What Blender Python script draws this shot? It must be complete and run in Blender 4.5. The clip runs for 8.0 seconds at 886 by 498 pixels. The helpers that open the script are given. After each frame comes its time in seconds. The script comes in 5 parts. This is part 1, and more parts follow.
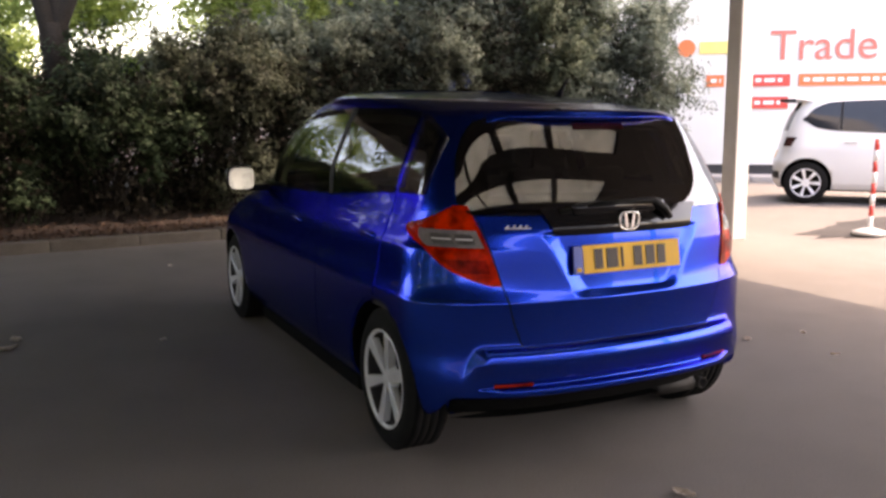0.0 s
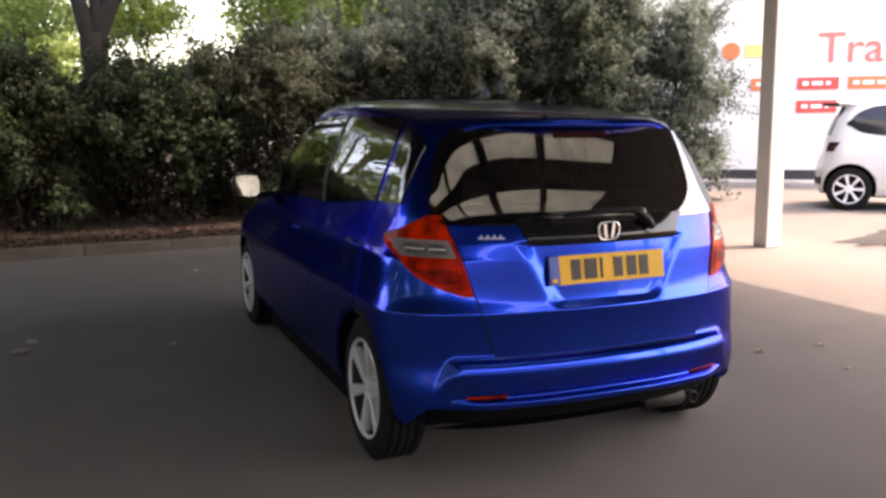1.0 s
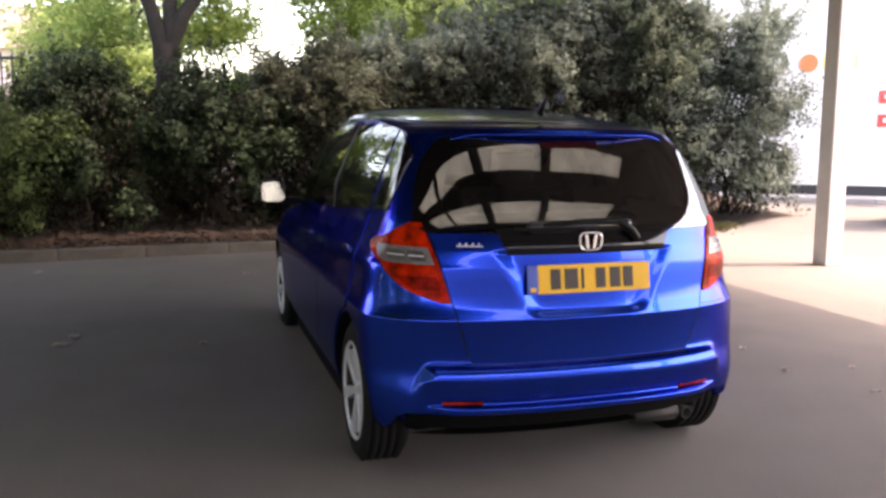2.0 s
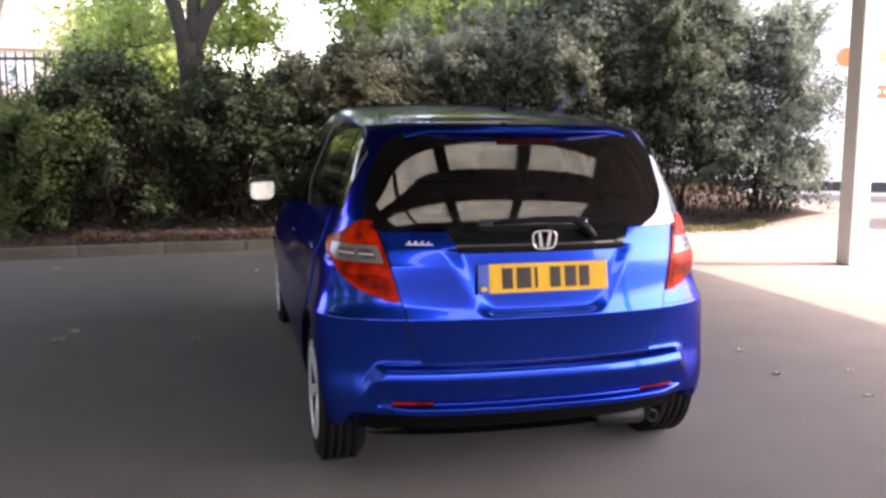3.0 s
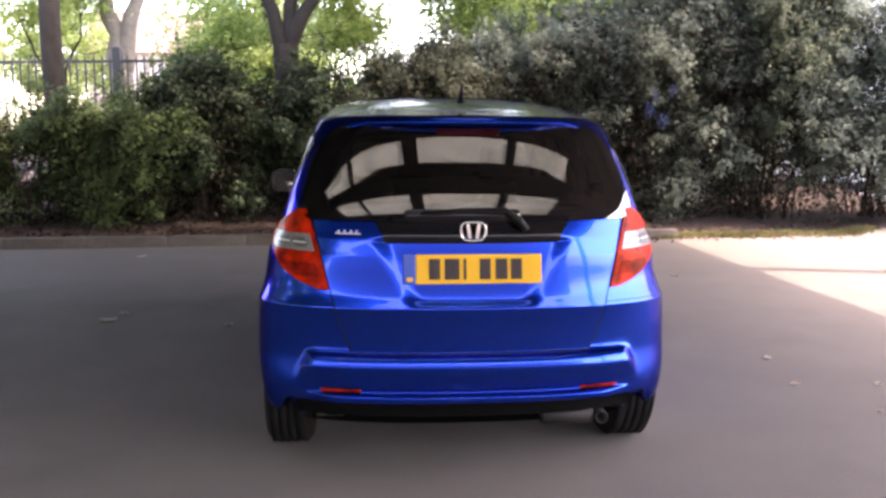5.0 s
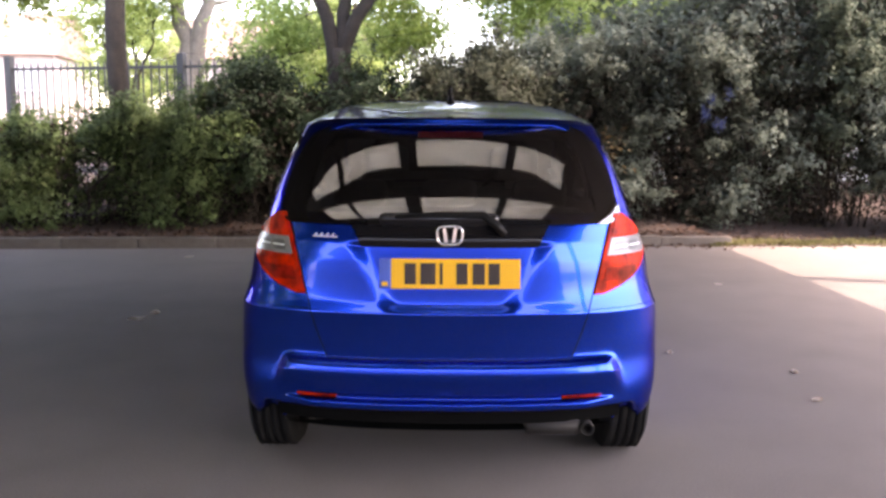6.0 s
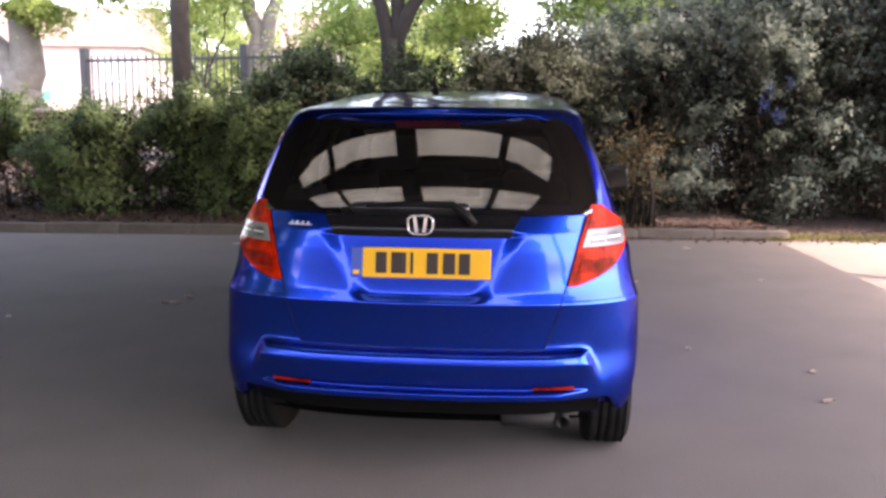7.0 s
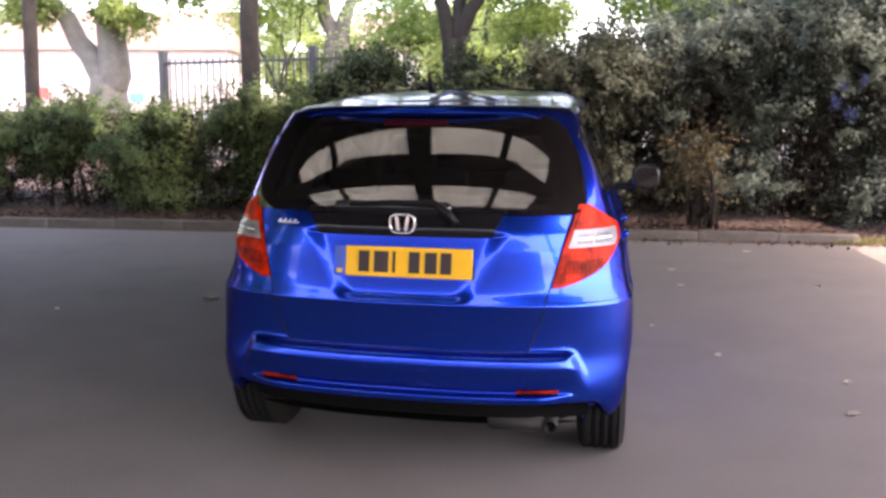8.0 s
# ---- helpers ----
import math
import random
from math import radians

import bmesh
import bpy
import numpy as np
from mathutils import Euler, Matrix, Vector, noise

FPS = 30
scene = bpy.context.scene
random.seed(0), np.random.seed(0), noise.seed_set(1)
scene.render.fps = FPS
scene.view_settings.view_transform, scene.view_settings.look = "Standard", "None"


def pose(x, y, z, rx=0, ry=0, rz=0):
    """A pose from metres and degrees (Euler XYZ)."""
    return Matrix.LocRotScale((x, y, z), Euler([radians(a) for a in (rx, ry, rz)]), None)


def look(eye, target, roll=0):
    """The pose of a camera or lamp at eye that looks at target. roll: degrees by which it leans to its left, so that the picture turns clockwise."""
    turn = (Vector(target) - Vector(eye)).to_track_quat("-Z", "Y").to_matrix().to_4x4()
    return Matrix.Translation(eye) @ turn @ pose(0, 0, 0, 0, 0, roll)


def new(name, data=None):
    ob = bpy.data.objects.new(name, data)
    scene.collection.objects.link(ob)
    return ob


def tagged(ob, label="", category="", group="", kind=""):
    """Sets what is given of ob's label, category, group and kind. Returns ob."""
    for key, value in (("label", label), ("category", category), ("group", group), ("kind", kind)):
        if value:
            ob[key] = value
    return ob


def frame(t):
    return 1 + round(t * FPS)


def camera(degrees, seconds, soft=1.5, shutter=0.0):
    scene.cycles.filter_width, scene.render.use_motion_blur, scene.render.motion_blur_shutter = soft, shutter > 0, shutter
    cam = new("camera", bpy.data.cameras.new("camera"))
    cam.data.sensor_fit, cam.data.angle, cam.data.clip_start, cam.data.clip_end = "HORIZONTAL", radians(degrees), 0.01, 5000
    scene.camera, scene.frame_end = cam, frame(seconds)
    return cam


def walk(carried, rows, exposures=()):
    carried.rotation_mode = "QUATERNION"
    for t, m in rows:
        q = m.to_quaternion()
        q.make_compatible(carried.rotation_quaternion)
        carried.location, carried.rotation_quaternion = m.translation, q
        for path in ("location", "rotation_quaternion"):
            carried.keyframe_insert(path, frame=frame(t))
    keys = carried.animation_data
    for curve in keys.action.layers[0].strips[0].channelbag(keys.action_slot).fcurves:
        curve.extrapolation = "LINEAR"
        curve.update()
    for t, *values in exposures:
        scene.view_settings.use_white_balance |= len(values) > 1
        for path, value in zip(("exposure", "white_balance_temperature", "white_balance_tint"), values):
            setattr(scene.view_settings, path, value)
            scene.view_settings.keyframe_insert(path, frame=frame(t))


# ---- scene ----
cam = camera(54.7, 8.0, soft=2.85)
PATH = [
    (0, (-2.135, 1.179, 1.37), (-1.261, 2.953, 1.074), -0.2),
    (0.5, (-1.992, 1.142, 1.366), (-1.186, 2.952, 1.088), -0.2),
    (1, (-1.848, 1.083, 1.384), (-1.086, 2.91, 1.099), -0.4),
    (1.5, (-1.674, 0.956, 1.381), (-1.019, 2.827, 1.119), 0.1),
    (3, (-1.142, 0.843, 1.376), (-0.664, 2.767, 1.109), 0.0),
    (3.5, (-0.94, 0.76, 1.377), (-0.562, 2.708, 1.129), 0.3),
    (4, (-0.747, 0.757, 1.358), (-0.452, 2.716, 1.079), -0.0),
    (5.5, (-0.183, 0.688, 1.336), (-0.103, 2.67, 1.078), 0.4),
    (6, (-0.006, 0.748, 1.332), (-0.018, 2.731, 1.076), 0.3),
    (6.5, (0.156, 0.788, 1.334), (0.071, 2.766, 1.056), 0.3),
    (7, (0.385, 0.765, 1.331), (0.193, 2.736, 1.052), 0.5),
    (7.5, (0.576, 0.775, 1.32), (0.31, 2.735, 1.024), 0.6),
    (8, (0.75, 0.845, 1.327), (0.364, 2.788, 1.047), 0.4),
]
walk(cam, [(t, look(eye, target, roll)) for t, eye, target, roll in PATH],
     exposures=[(0, 2.09, 9150, 25), (1.5, 2.33, 8850, 25), (3.5, 2.84, 8150, 27), (5.5, 2.81, 8050, 29), (8, 2.79, 8000, 29)])

# ---- light ----
SUN_ELEV, SUN_DIR = radians(58), Vector((0.97, -0.25, 0)).normalized()
world = bpy.data.worlds.new("sky")
scene.world = world
world.use_nodes = True
wn = world.node_tree.nodes
sky = wn.new("ShaderNodeTexSky")
sky.sky_type = "NISHITA"
sky.sun_disc = False
sky.sun_elevation = SUN_ELEV
sky.sun_rotation = math.atan2(SUN_DIR.x, SUN_DIR.y)
sky.air_density, sky.dust_density = 1.0, 2.0
world.node_tree.links.new(sky.outputs[0], wn["Background"].inputs[0])
wn["Background"].inputs[1].default_value = 0.31
sun_data = bpy.data.lights.new("sun", "SUN")
sun_data.energy, sun_data.angle, sun_data.color = 1.4, radians(0.6), (1.0, 0.98, 0.94)
sun = new("sun", sun_data)
to_sun = Vector((SUN_DIR.x * math.cos(SUN_ELEV), SUN_DIR.y * math.cos(SUN_ELEV), math.sin(SUN_ELEV)))
sun.matrix_world = look(to_sun * 30, (0, 0, 0))


# ---- materials ----
def principled(name):
    m = bpy.data.materials.new(name)
    m.use_nodes = True
    return m, m.node_tree.nodes, m.node_tree.links, m.node_tree.nodes["Principled BSDF"]


def noise_node(n, l, scale, detail=4.0, rough=0.6, coords=None):
    t = n.new("ShaderNodeTexNoise")
    t.inputs["Scale"].default_value, t.inputs["Detail"].default_value, t.inputs["Roughness"].default_value = scale, detail, rough
    if coords is None:
        coords = n.new("ShaderNodeTexCoord").outputs["Object"]
    l.new(coords, t.inputs["Vector"])
    return t


def mix_colour(n, l, fac, a, b):
    mx = n.new("ShaderNodeMix")
    mx.data_type = "RGBA"
    for socket, value in ((mx.inputs[0], fac), (mx.inputs[6], a), (mx.inputs[7], b)):
        if isinstance(value, (tuple, float, int)):
            socket.default_value = (*value, 1) if isinstance(value, tuple) else value
        else:
            l.new(value, socket)
    return mx.outputs[2]


def ramp(n, l, fac, stops):
    r = n.new("ShaderNodeValToRGB")
    while len(r.color_ramp.elements) < len(stops):
        r.color_ramp.elements.new(0.5)
    for e, (p, c) in zip(r.color_ramp.elements, stops):
        e.position, e.color = p, (*c, 1)
    l.new(fac, r.inputs[0])
    return r.outputs[0]


def surface(name, dark, light, scale=3.0, fine=60.0, rough=0.7, metal=0.0, bump=0.2, coat=0.0, depth=0.004, rand=0.0):
    """Two scales of colour variation and a fine relief."""
    m, n, l, b = principled(name)
    big = noise_node(n, l, scale, 5)
    small = noise_node(n, l, fine, 3)
    f = n.new("ShaderNodeMath")
    f.operation = "MULTIPLY_ADD"
    l.new(big.outputs[0], f.inputs[0])
    f.inputs[1].default_value = 0.75
    g = n.new("ShaderNodeMath")
    g.operation = "MULTIPLY"
    l.new(small.outputs[0], g.inputs[0])
    g.inputs[1].default_value = 0.3
    l.new(g.outputs[0], f.inputs[2])
    col = ramp(n, l, f.outputs[0], [(0.3, dark), (0.75, light)])
    if rand:
        info = n.new("ShaderNodeObjectInfo")
        hsv = n.new("ShaderNodeHueSaturation")
        mr = n.new("ShaderNodeMapRange")
        l.new(info.outputs["Random"], mr.inputs[0])
        mr.inputs[3].default_value, mr.inputs[4].default_value = 1 - rand, 1 + rand
        l.new(mr.outputs[0], hsv.inputs["Value"])
        l.new(col, hsv.inputs["Color"])
        col = hsv.outputs[0]
    l.new(col, b.inputs["Base Color"])
    b.inputs["Roughness"].default_value, b.inputs["Metallic"].default_value = rough, metal
    b.inputs["Coat Weight"].default_value = coat
    if bump:
        bp = n.new("ShaderNodeBump")
        bp.inputs["Strength"].default_value, bp.inputs["Distance"].default_value = bump, depth
        l.new(small.outputs[0], bp.inputs["Height"])
        l.new(bp.outputs[0], b.inputs["Normal"])
    return m


def plain(name, colour, rough=0.5, metal=0.0, coat=0.0, var=0.12, scale=25.0):
    dark = tuple(c * (1 - var) for c in colour)
    light = tuple(min(1, c * (1 + var)) for c in colour)
    return surface(name, dark, light, scale / 6, scale, rough, metal, 0.03, coat, 0.001)


def paint(name, colour, metal, rough):
    """Clear lacquer over a flake base coat, with faint waviness and thin patches of road dust."""
    m, n, l, b = principled(name)
    dust = noise_node(n, l, 6.0, 6)
    col = mix_colour(n, l, ramp(n, l, dust.outputs[0], [(0.5, (0, 0, 0)), (0.85, (0.006, 0.006, 0.006))]), colour, (0.25, 0.23, 0.2))
    l.new(col, b.inputs["Base Color"])
    b.inputs["Metallic"].default_value, b.inputs["Roughness"].default_value = metal, rough
    b.inputs["Coat Weight"].default_value, b.inputs["Coat Roughness"].default_value, b.inputs["Coat IOR"].default_value = 0.5, 0.012, 1.5
    b.inputs["Specular IOR Level"].default_value = 0.1
    wave = noise_node(n, l, 7.0, 1)
    bp = n.new("ShaderNodeBump")
    bp.inputs["Strength"].default_value, bp.inputs["Distance"].default_value = 0.06, 0.002
    l.new(wave.outputs[0], bp.inputs["Height"])
    l.new(bp.outputs[0], b.inputs["Coat Normal"])
    return m


def glass(name, tint, clear=0.4):
    """Tinted pane: mirror gloss over a see-through tint."""
    m, n, l, b = principled(name)
    n.remove(b)
    out = n["Material Output"]
    tr = n.new("ShaderNodeBsdfTransparent")
    tr.inputs[0].default_value = (*[c * clear for c in tint], 1)
    gl = n.new("ShaderNodeBsdfGlossy")
    gl.inputs["Roughness"].default_value = 0.01
    fr = n.new("ShaderNodeFresnel")
    fr.inputs[0].default_value = 2.3
    mx = n.new("ShaderNodeMixShader")
    l.new(fr.outputs[0], mx.inputs[0])
    l.new(tr.outputs[0], mx.inputs[1])
    l.new(gl.outputs[0], mx.inputs[2])
    l.new(mx.outputs[0], out.inputs[0])
    return m


def leaf_material(name, stops, through_light=0.35, rough=0.6, blade=0.07):
    """Shade varies by mass, by spray and a little by leaf; some light passes through the blade."""
    m, n, l, b = principled(name)
    geo = n.new("ShaderNodeNewGeometry")
    mass, spray = noise_node(n, l, 0.8, 2), noise_node(n, l, 5.0, 2)

    def weighted(value, weight, add=None):
        f = n.new("ShaderNodeMath")
        f.operation = "MULTIPLY_ADD"
        l.new(value, f.inputs[0])
        f.inputs[1].default_value = weight
        if add is None:
            f.inputs[2].default_value = 0.0
        else:
            l.new(add, f.inputs[2])
        return f.outputs[0]

    fac = weighted(geo.outputs["Random Per Island"], blade, weighted(spray.outputs[0], 0.45, weighted(mass.outputs[0], 0.7)))
    col = ramp(n, l, fac, stops)
    l.new(col, b.inputs["Base Color"])
    b.inputs["Roughness"].default_value = rough
    b.inputs["Specular IOR Level"].default_value = 0.16
    tl = n.new("ShaderNodeBsdfTranslucent")
    l.new(col, tl.inputs[0])
    mx = n.new("ShaderNodeMixShader")
    mx.inputs[0].default_value = through_light
    l.new(b.outputs[0], mx.inputs[1])
    l.new(tl.outputs[0], mx.inputs[2])
    l.new(mx.outputs[0], n["Material Output"].inputs[0])
    return m


def lens(name, colour):
    """Moulded lamp lens with fine upright flutes over darker patches."""
    m, n, l, b = principled(name)
    tc = n.new("ShaderNodeTexCoord")
    wave = n.new("ShaderNodeTexWave")
    wave.inputs["Scale"].default_value, wave.inputs["Distortion"].default_value = 22.0, 1.0
    l.new(tc.outputs["Object"], wave.inputs["Vector"])
    patch = noise_node(n, l, 14.0, 2)
    col = ramp(n, l, patch.outputs[0], [(0.35, tuple(c * 0.3 for c in colour)), (0.62, colour)])
    l.new(col, b.inputs["Base Color"])
    b.inputs["Roughness"].default_value, b.inputs["Specular IOR Level"].default_value = 0.2, 0.06
    bp = n.new("ShaderNodeBump")
    bp.inputs["Strength"].default_value, bp.inputs["Distance"].default_value = 0.25, 0.002
    l.new(wave.outputs[0], bp.inputs["Height"])
    l.new(bp.outputs[0], b.inputs["Normal"])
    return m


def opal(name, colour, share):
    """Milky roof sheet: part of the daylight passes and scatters."""
    m, n, l, b = principled(name)
    grime = noise_node(n, l, 3.0, 6)
    col = ramp(n, l, grime.outputs[0], [(0.3, tuple(c * 0.75 for c in colour)), (0.7, colour)])
    l.new(col, b.inputs["Base Color"])
    b.inputs["Roughness"].default_value = 0.5
    tl = n.new("ShaderNodeBsdfTranslucent")
    l.new(col, tl.inputs[0])
    mx = n.new("ShaderNodeMixShader")
    mx.inputs[0].default_value = share
    l.new(b.outputs[0], mx.inputs[1])
    l.new(tl.outputs[0], mx.inputs[2])
    l.new(mx.outputs[0], n["Material Output"].inputs[0])
    return m


def asphalt(name):
    """Worn tarmac: brown-grey patches, finer mottling, grit, a few dark stains."""
    m, n, l, b = principled(name)
    big, mid, grit, stain = (noise_node(n, l, sc, d) for sc, d in ((0.28, 4), (2.2, 6), (170, 2), (0.9, 3)))
    base = ramp(n, l, big.outputs[0], [(0.3, (0.166, 0.147, 0.132)), (0.7, (0.240, 0.212, 0.190))])
    base = mix_colour(n, l, ramp(n, l, mid.outputs[0], [(0.3, (0, 0, 0)), (0.75, (0.55, 0.55, 0.55))]), base, (0.238, 0.214, 0.194))
    base = mix_colour(n, l, ramp(n, l, stain.outputs[0], [(0.55, (0, 0, 0)), (0.75, (0.28, 0.28, 0.28))]), base, (0.11, 0.094, 0.083))
    base = mix_colour(n, l, ramp(n, l, grit.outputs[0], [(0.35, (0.5, 0.5, 0.5)), (0.6, (0, 0, 0))]), base, (0.09, 0.078, 0.07))
    l.new(base, b.inputs["Base Color"])
    b.inputs["Roughness"].default_value, b.inputs["Specular IOR Level"].default_value = 0.9, 0.3
    bp = n.new("ShaderNodeBump")
    bp.inputs["Strength"].default_value, bp.inputs["Distance"].default_value = 0.5, 0.004
    l.new(grit.outputs[0], bp.inputs["Height"])
    l.new(bp.outputs[0], b.inputs["Normal"])
    return m


M_ASPHALT = asphalt("asphalt")
# Dark tarmac tone for the painted shadow by the marker pole.
M_PATCHSHADE = surface("shadow_tarmac", (0.028, 0.024, 0.022), (0.06, 0.053, 0.048), 2, 90, 0.9, 0, 0.5)
M_CONCRETE = surface("kerb_concrete", (0.070, 0.057, 0.046), (0.165, 0.140, 0.118), 3.5, 50, 0.9, 0, 0.5, 0, 0.006, 0.07)
M_SOIL = surface("bark_soil", (0.025, 0.0165, 0.013), (0.075, 0.049, 0.039), 2.0, 30, 0.95, 0, 1.0, 0, 0.02)
M_BLUE = paint("blue_lacquer", (0.0, 0.051, 0.53), 0.97, 0.215)
M_BLUE.node_tree.nodes["Principled BSDF"].inputs["Specular Tint"].default_value = (0.02, 0.08, 0.24, 1)
M_WHITE = paint("white_lacquer", (0.75, 0.75, 0.74), 0.0, 0.35)
M_BLACK = plain("black_plastic", (0.006, 0.006, 0.006), 0.5)
M_BLACK.node_tree.nodes["Principled BSDF"].inputs["Specular IOR Level"].default_value = 0.2
M_GLOSSBLACK = plain("gloss_black", (0.007, 0.007, 0.008), 0.07, 0, 0.0)
M_LINER = plain("wheel_arch_liner", (0.004, 0.004, 0.004), 0.9)
M_LINER.node_tree.nodes["Principled BSDF"].inputs["Specular IOR Level"].default_value = 0.08
M_RUBBER = surface("tyre_rubber", (0.006, 0.006, 0.006), (0.013, 0.0127, 0.0124), 8, 80, 0.8, 0, 0.4)
M_RUBBER.node_tree.nodes["Principled BSDF"].inputs["Specular IOR Level"].default_value = 0.15
M_ALLOY = plain("silver_alloy", (0.86, 0.87, 0.89), 0.28, 0.35, 0.5)
# Barrel behind the spokes is coloured darker than the rim.
M_BARREL = plain("dark_alloy", (0.022, 0.021, 0.020), 0.6, 0.2)
M_SILENCER = plain("dull_steel", (0.035, 0.032, 0.03), 0.6, 0.5)
M_CHROME = plain("chrome", (0.85, 0.85, 0.86), 0.08, 1.0)
M_MIRROR = plain("mirror_glass", (0.92, 0.93, 0.94), 0.01, 1.0, 0, 0.01)
M_REARGLASS = glass("tinted_rear_glass", (0.75, 0.78, 0.8), 0.24)
M_SIDEGLASS = glass("side_glass", (0.8, 0.86, 0.84), 0.8)
M_SEAT = surface("seat_cloth", (0.04, 0.04, 0.044), (0.085, 0.083, 0.088), 6, 200, 0.95, 0, 0.3)
M_RED = lens("red_lens", (0.78, 0.03, 0.003))
M_REFLECTOR = lens("bumper_reflector_lens", (0.42, 0.02, 0.003))
M_HIGHLAMP = lens("high_lamp_lens", (0.028, 0.004, 0.005))
M_TAILDARK = lens("dark_red_lens", (0.40, 0.012, 0.004))
M_ORANGE = lens("orange_red_lens", (0.74, 0.024, 0.002))
M_CLEAR = plain("clear_lens", (0.24, 0.212, 0.208), 0.25, 0.1, 0.1, 0.3, 60)
M_WLAMP = lens("smoked_lens", (0.09, 0.035, 0.03))
M_BOWL = plain("lamp_bowl", (0.10, 0.092, 0.09), 0.3, 0.3, 0.1, 0.6, 90)
M_YELLOW = plain("yellow_plate", (0.86, 0.45, 0.006), 0.45, 0, 0.0, 0.06)
M_EUBLUE = plain("blue_band", (0.02, 0.07, 0.4), 0.35, 0, 0.4)
M_INK = plain("plate_ink", (0.03, 0.015, 0.01), 0.45)
M_CREAM = surface("cream_paint", (0.52, 0.49, 0.45), (0.68, 0.65, 0.60), 1.5, 20, 0.5, 0, 0.1)
M_STEEL = plain("dark_steel", (0.03, 0.03, 0.032), 0.55)
M_OPAL = opal("opal_sheet", (0.82, 0.83, 0.76), 0.5)
M_SOFFIT = surface("soffit_steel", (0.05, 0.048, 0.045), (0.09, 0.086, 0.08), 1.2, 20, 0.6, 0, 0.1)
M_BARK = surface("bark", (0.010, 0.0072, 0.0048), (0.031, 0.023, 0.0155), 5, 35, 0.95, 0, 1.0, 0, 0.02)
M_PALEBARK = surface("pale_bark", (0.085, 0.077, 0.064), (0.20, 0.182, 0.155), 3, 25, 0.95, 0, 0.8, 0, 0.02)
M_SHRUB = leaf_material("shrub_leaf", [(0.46, (0.036, 0.0456, 0.0348)), (0.58, (0.108, 0.134, 0.103)), (0.74, (0.246, 0.288, 0.228))], 0.45)
M_DARKSHRUB = leaf_material("dark_shrub_leaf", [(0.46, (0.0225, 0.0312, 0.02)), (0.58, (0.065, 0.085, 0.055)), (0.74, (0.156, 0.188, 0.125))], 0.4)
M_OLIVE = leaf_material("olive_leaf", [(0.46, (0.0258, 0.0302, 0.0202)), (0.58, (0.0627, 0.0739, 0.0504)), (0.74, (0.14, 0.162, 0.114))], 0.42)
M_HEDGE = leaf_material("hedge_leaf", [(0.48, (0.036, 0.062, 0.026)), (0.60, (0.098, 0.150, 0.062)), (0.76, (0.205, 0.28, 0.115))], 0.34)
M_LAUREL = leaf_material("dark_laurel_leaf", [(0.48, (0.0161, 0.0299, 0.0161)), (0.60, (0.0391, 0.0644, 0.0345)), (0.76, (0.0805, 0.121, 0.0633))], 0.25)
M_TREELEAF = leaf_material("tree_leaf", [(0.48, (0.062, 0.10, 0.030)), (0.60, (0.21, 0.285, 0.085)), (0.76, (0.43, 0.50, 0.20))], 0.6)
# Lighter copy of the tree leaf; bright sun is put into its colour.
M_SUNLEAF = leaf_material("sunlit_leaf", [(0.48, (0.10, 0.16, 0.045)), (0.60, (0.28, 0.38, 0.11)), (0.76, (0.48, 0.56, 0.22))], 0.6)
M_LITTER = leaf_material("dry_leaf", [(0.48, (0.024, 0.012, 0.009)), (0.60, (0.054, 0.029, 0.021)), (0.9, (0.13, 0.085, 0.062))], 0.1, 0.8, 0.5)
M_GRASS = leaf_material("thin_grass", [(0.46, (0.05, 0.05, 0.018)), (0.60, (0.12, 0.115, 0.045)), (0.76, (0.22, 0.20, 0.09))], 0.3, 0.8)
M_AUTUMN = leaf_material("turning_leaf", [(0.46, (0.035, 0.022, 0.012)), (0.60, (0.088, 0.060, 0.030)), (0.76, (0.16, 0.125, 0.065))], 0.4, 0.7, 0.4)
M_FLOWER = leaf_material("blue_petal", [(0.46, (0.010, 0.018, 0.05)), (0.60, (0.016, 0.028, 0.085)), (0.76, (0.026, 0.044, 0.125))], 0.2, 0.7, 0.3)
# Dead brown leaf, darkened so that shade low in the shrubs is in its colour.
M_SHADELEAF = leaf_material("shade_brown_leaf", [(0.48, (0.012, 0.009, 0.006)), (0.60, (0.017, 0.0145, 0.010)), (0.76, (0.030, 0.025, 0.018))], 0.15, 0.8)
M_DRYLEAF = surface("pale_dry_leaf", (0.52, 0.44, 0.37), (0.78, 0.71, 0.62), 20, 120, 0.8, 0, 0.3)
M_WALL = surface("white_render", (0.66, 0.65, 0.63), (0.80, 0.79, 0.77), 0.8, 40, 0.85, 0, 0.2)
M_PAVE = surface("pale_paving", (0.30, 0.28, 0.26), (0.46, 0.43, 0.40), 1.5, 40, 0.9, 0, 0.3, 0, 0.004, 0.06)
M_DARKWALL = surface("grey_cladding", (0.28, 0.28, 0.285), (0.40, 0.40, 0.405), 0.8, 30, 0.6, 0, 0.2)
M_SIGNRED = plain("red_sign", (0.72, 0.07, 0.055), 0.4)
# Paled red: the bright glare over the lettering is put into its colour.
M_LETTER = plain("glare_red_letter", (0.66, 0.17, 0.14), 0.6)
M_SIGNORANGE = plain("orange_sign", (0.80, 0.19, 0.07), 0.6)
M_SIGNYELLOW = plain("yellow_sign", (0.82, 0.66, 0.22), 0.6)
M_SIGNWHITE = plain("white_sign", (0.80, 0.80, 0.79), 0.4)
M_BRICK = surface("brown_brick", (0.10, 0.055, 0.04), (0.22, 0.13, 0.09), 4, 30, 0.9, 0, 0.6, 0, 0.01, 0.2)
M_IRON = plain("black_iron", (0.02, 0.021, 0.023), 0.5)
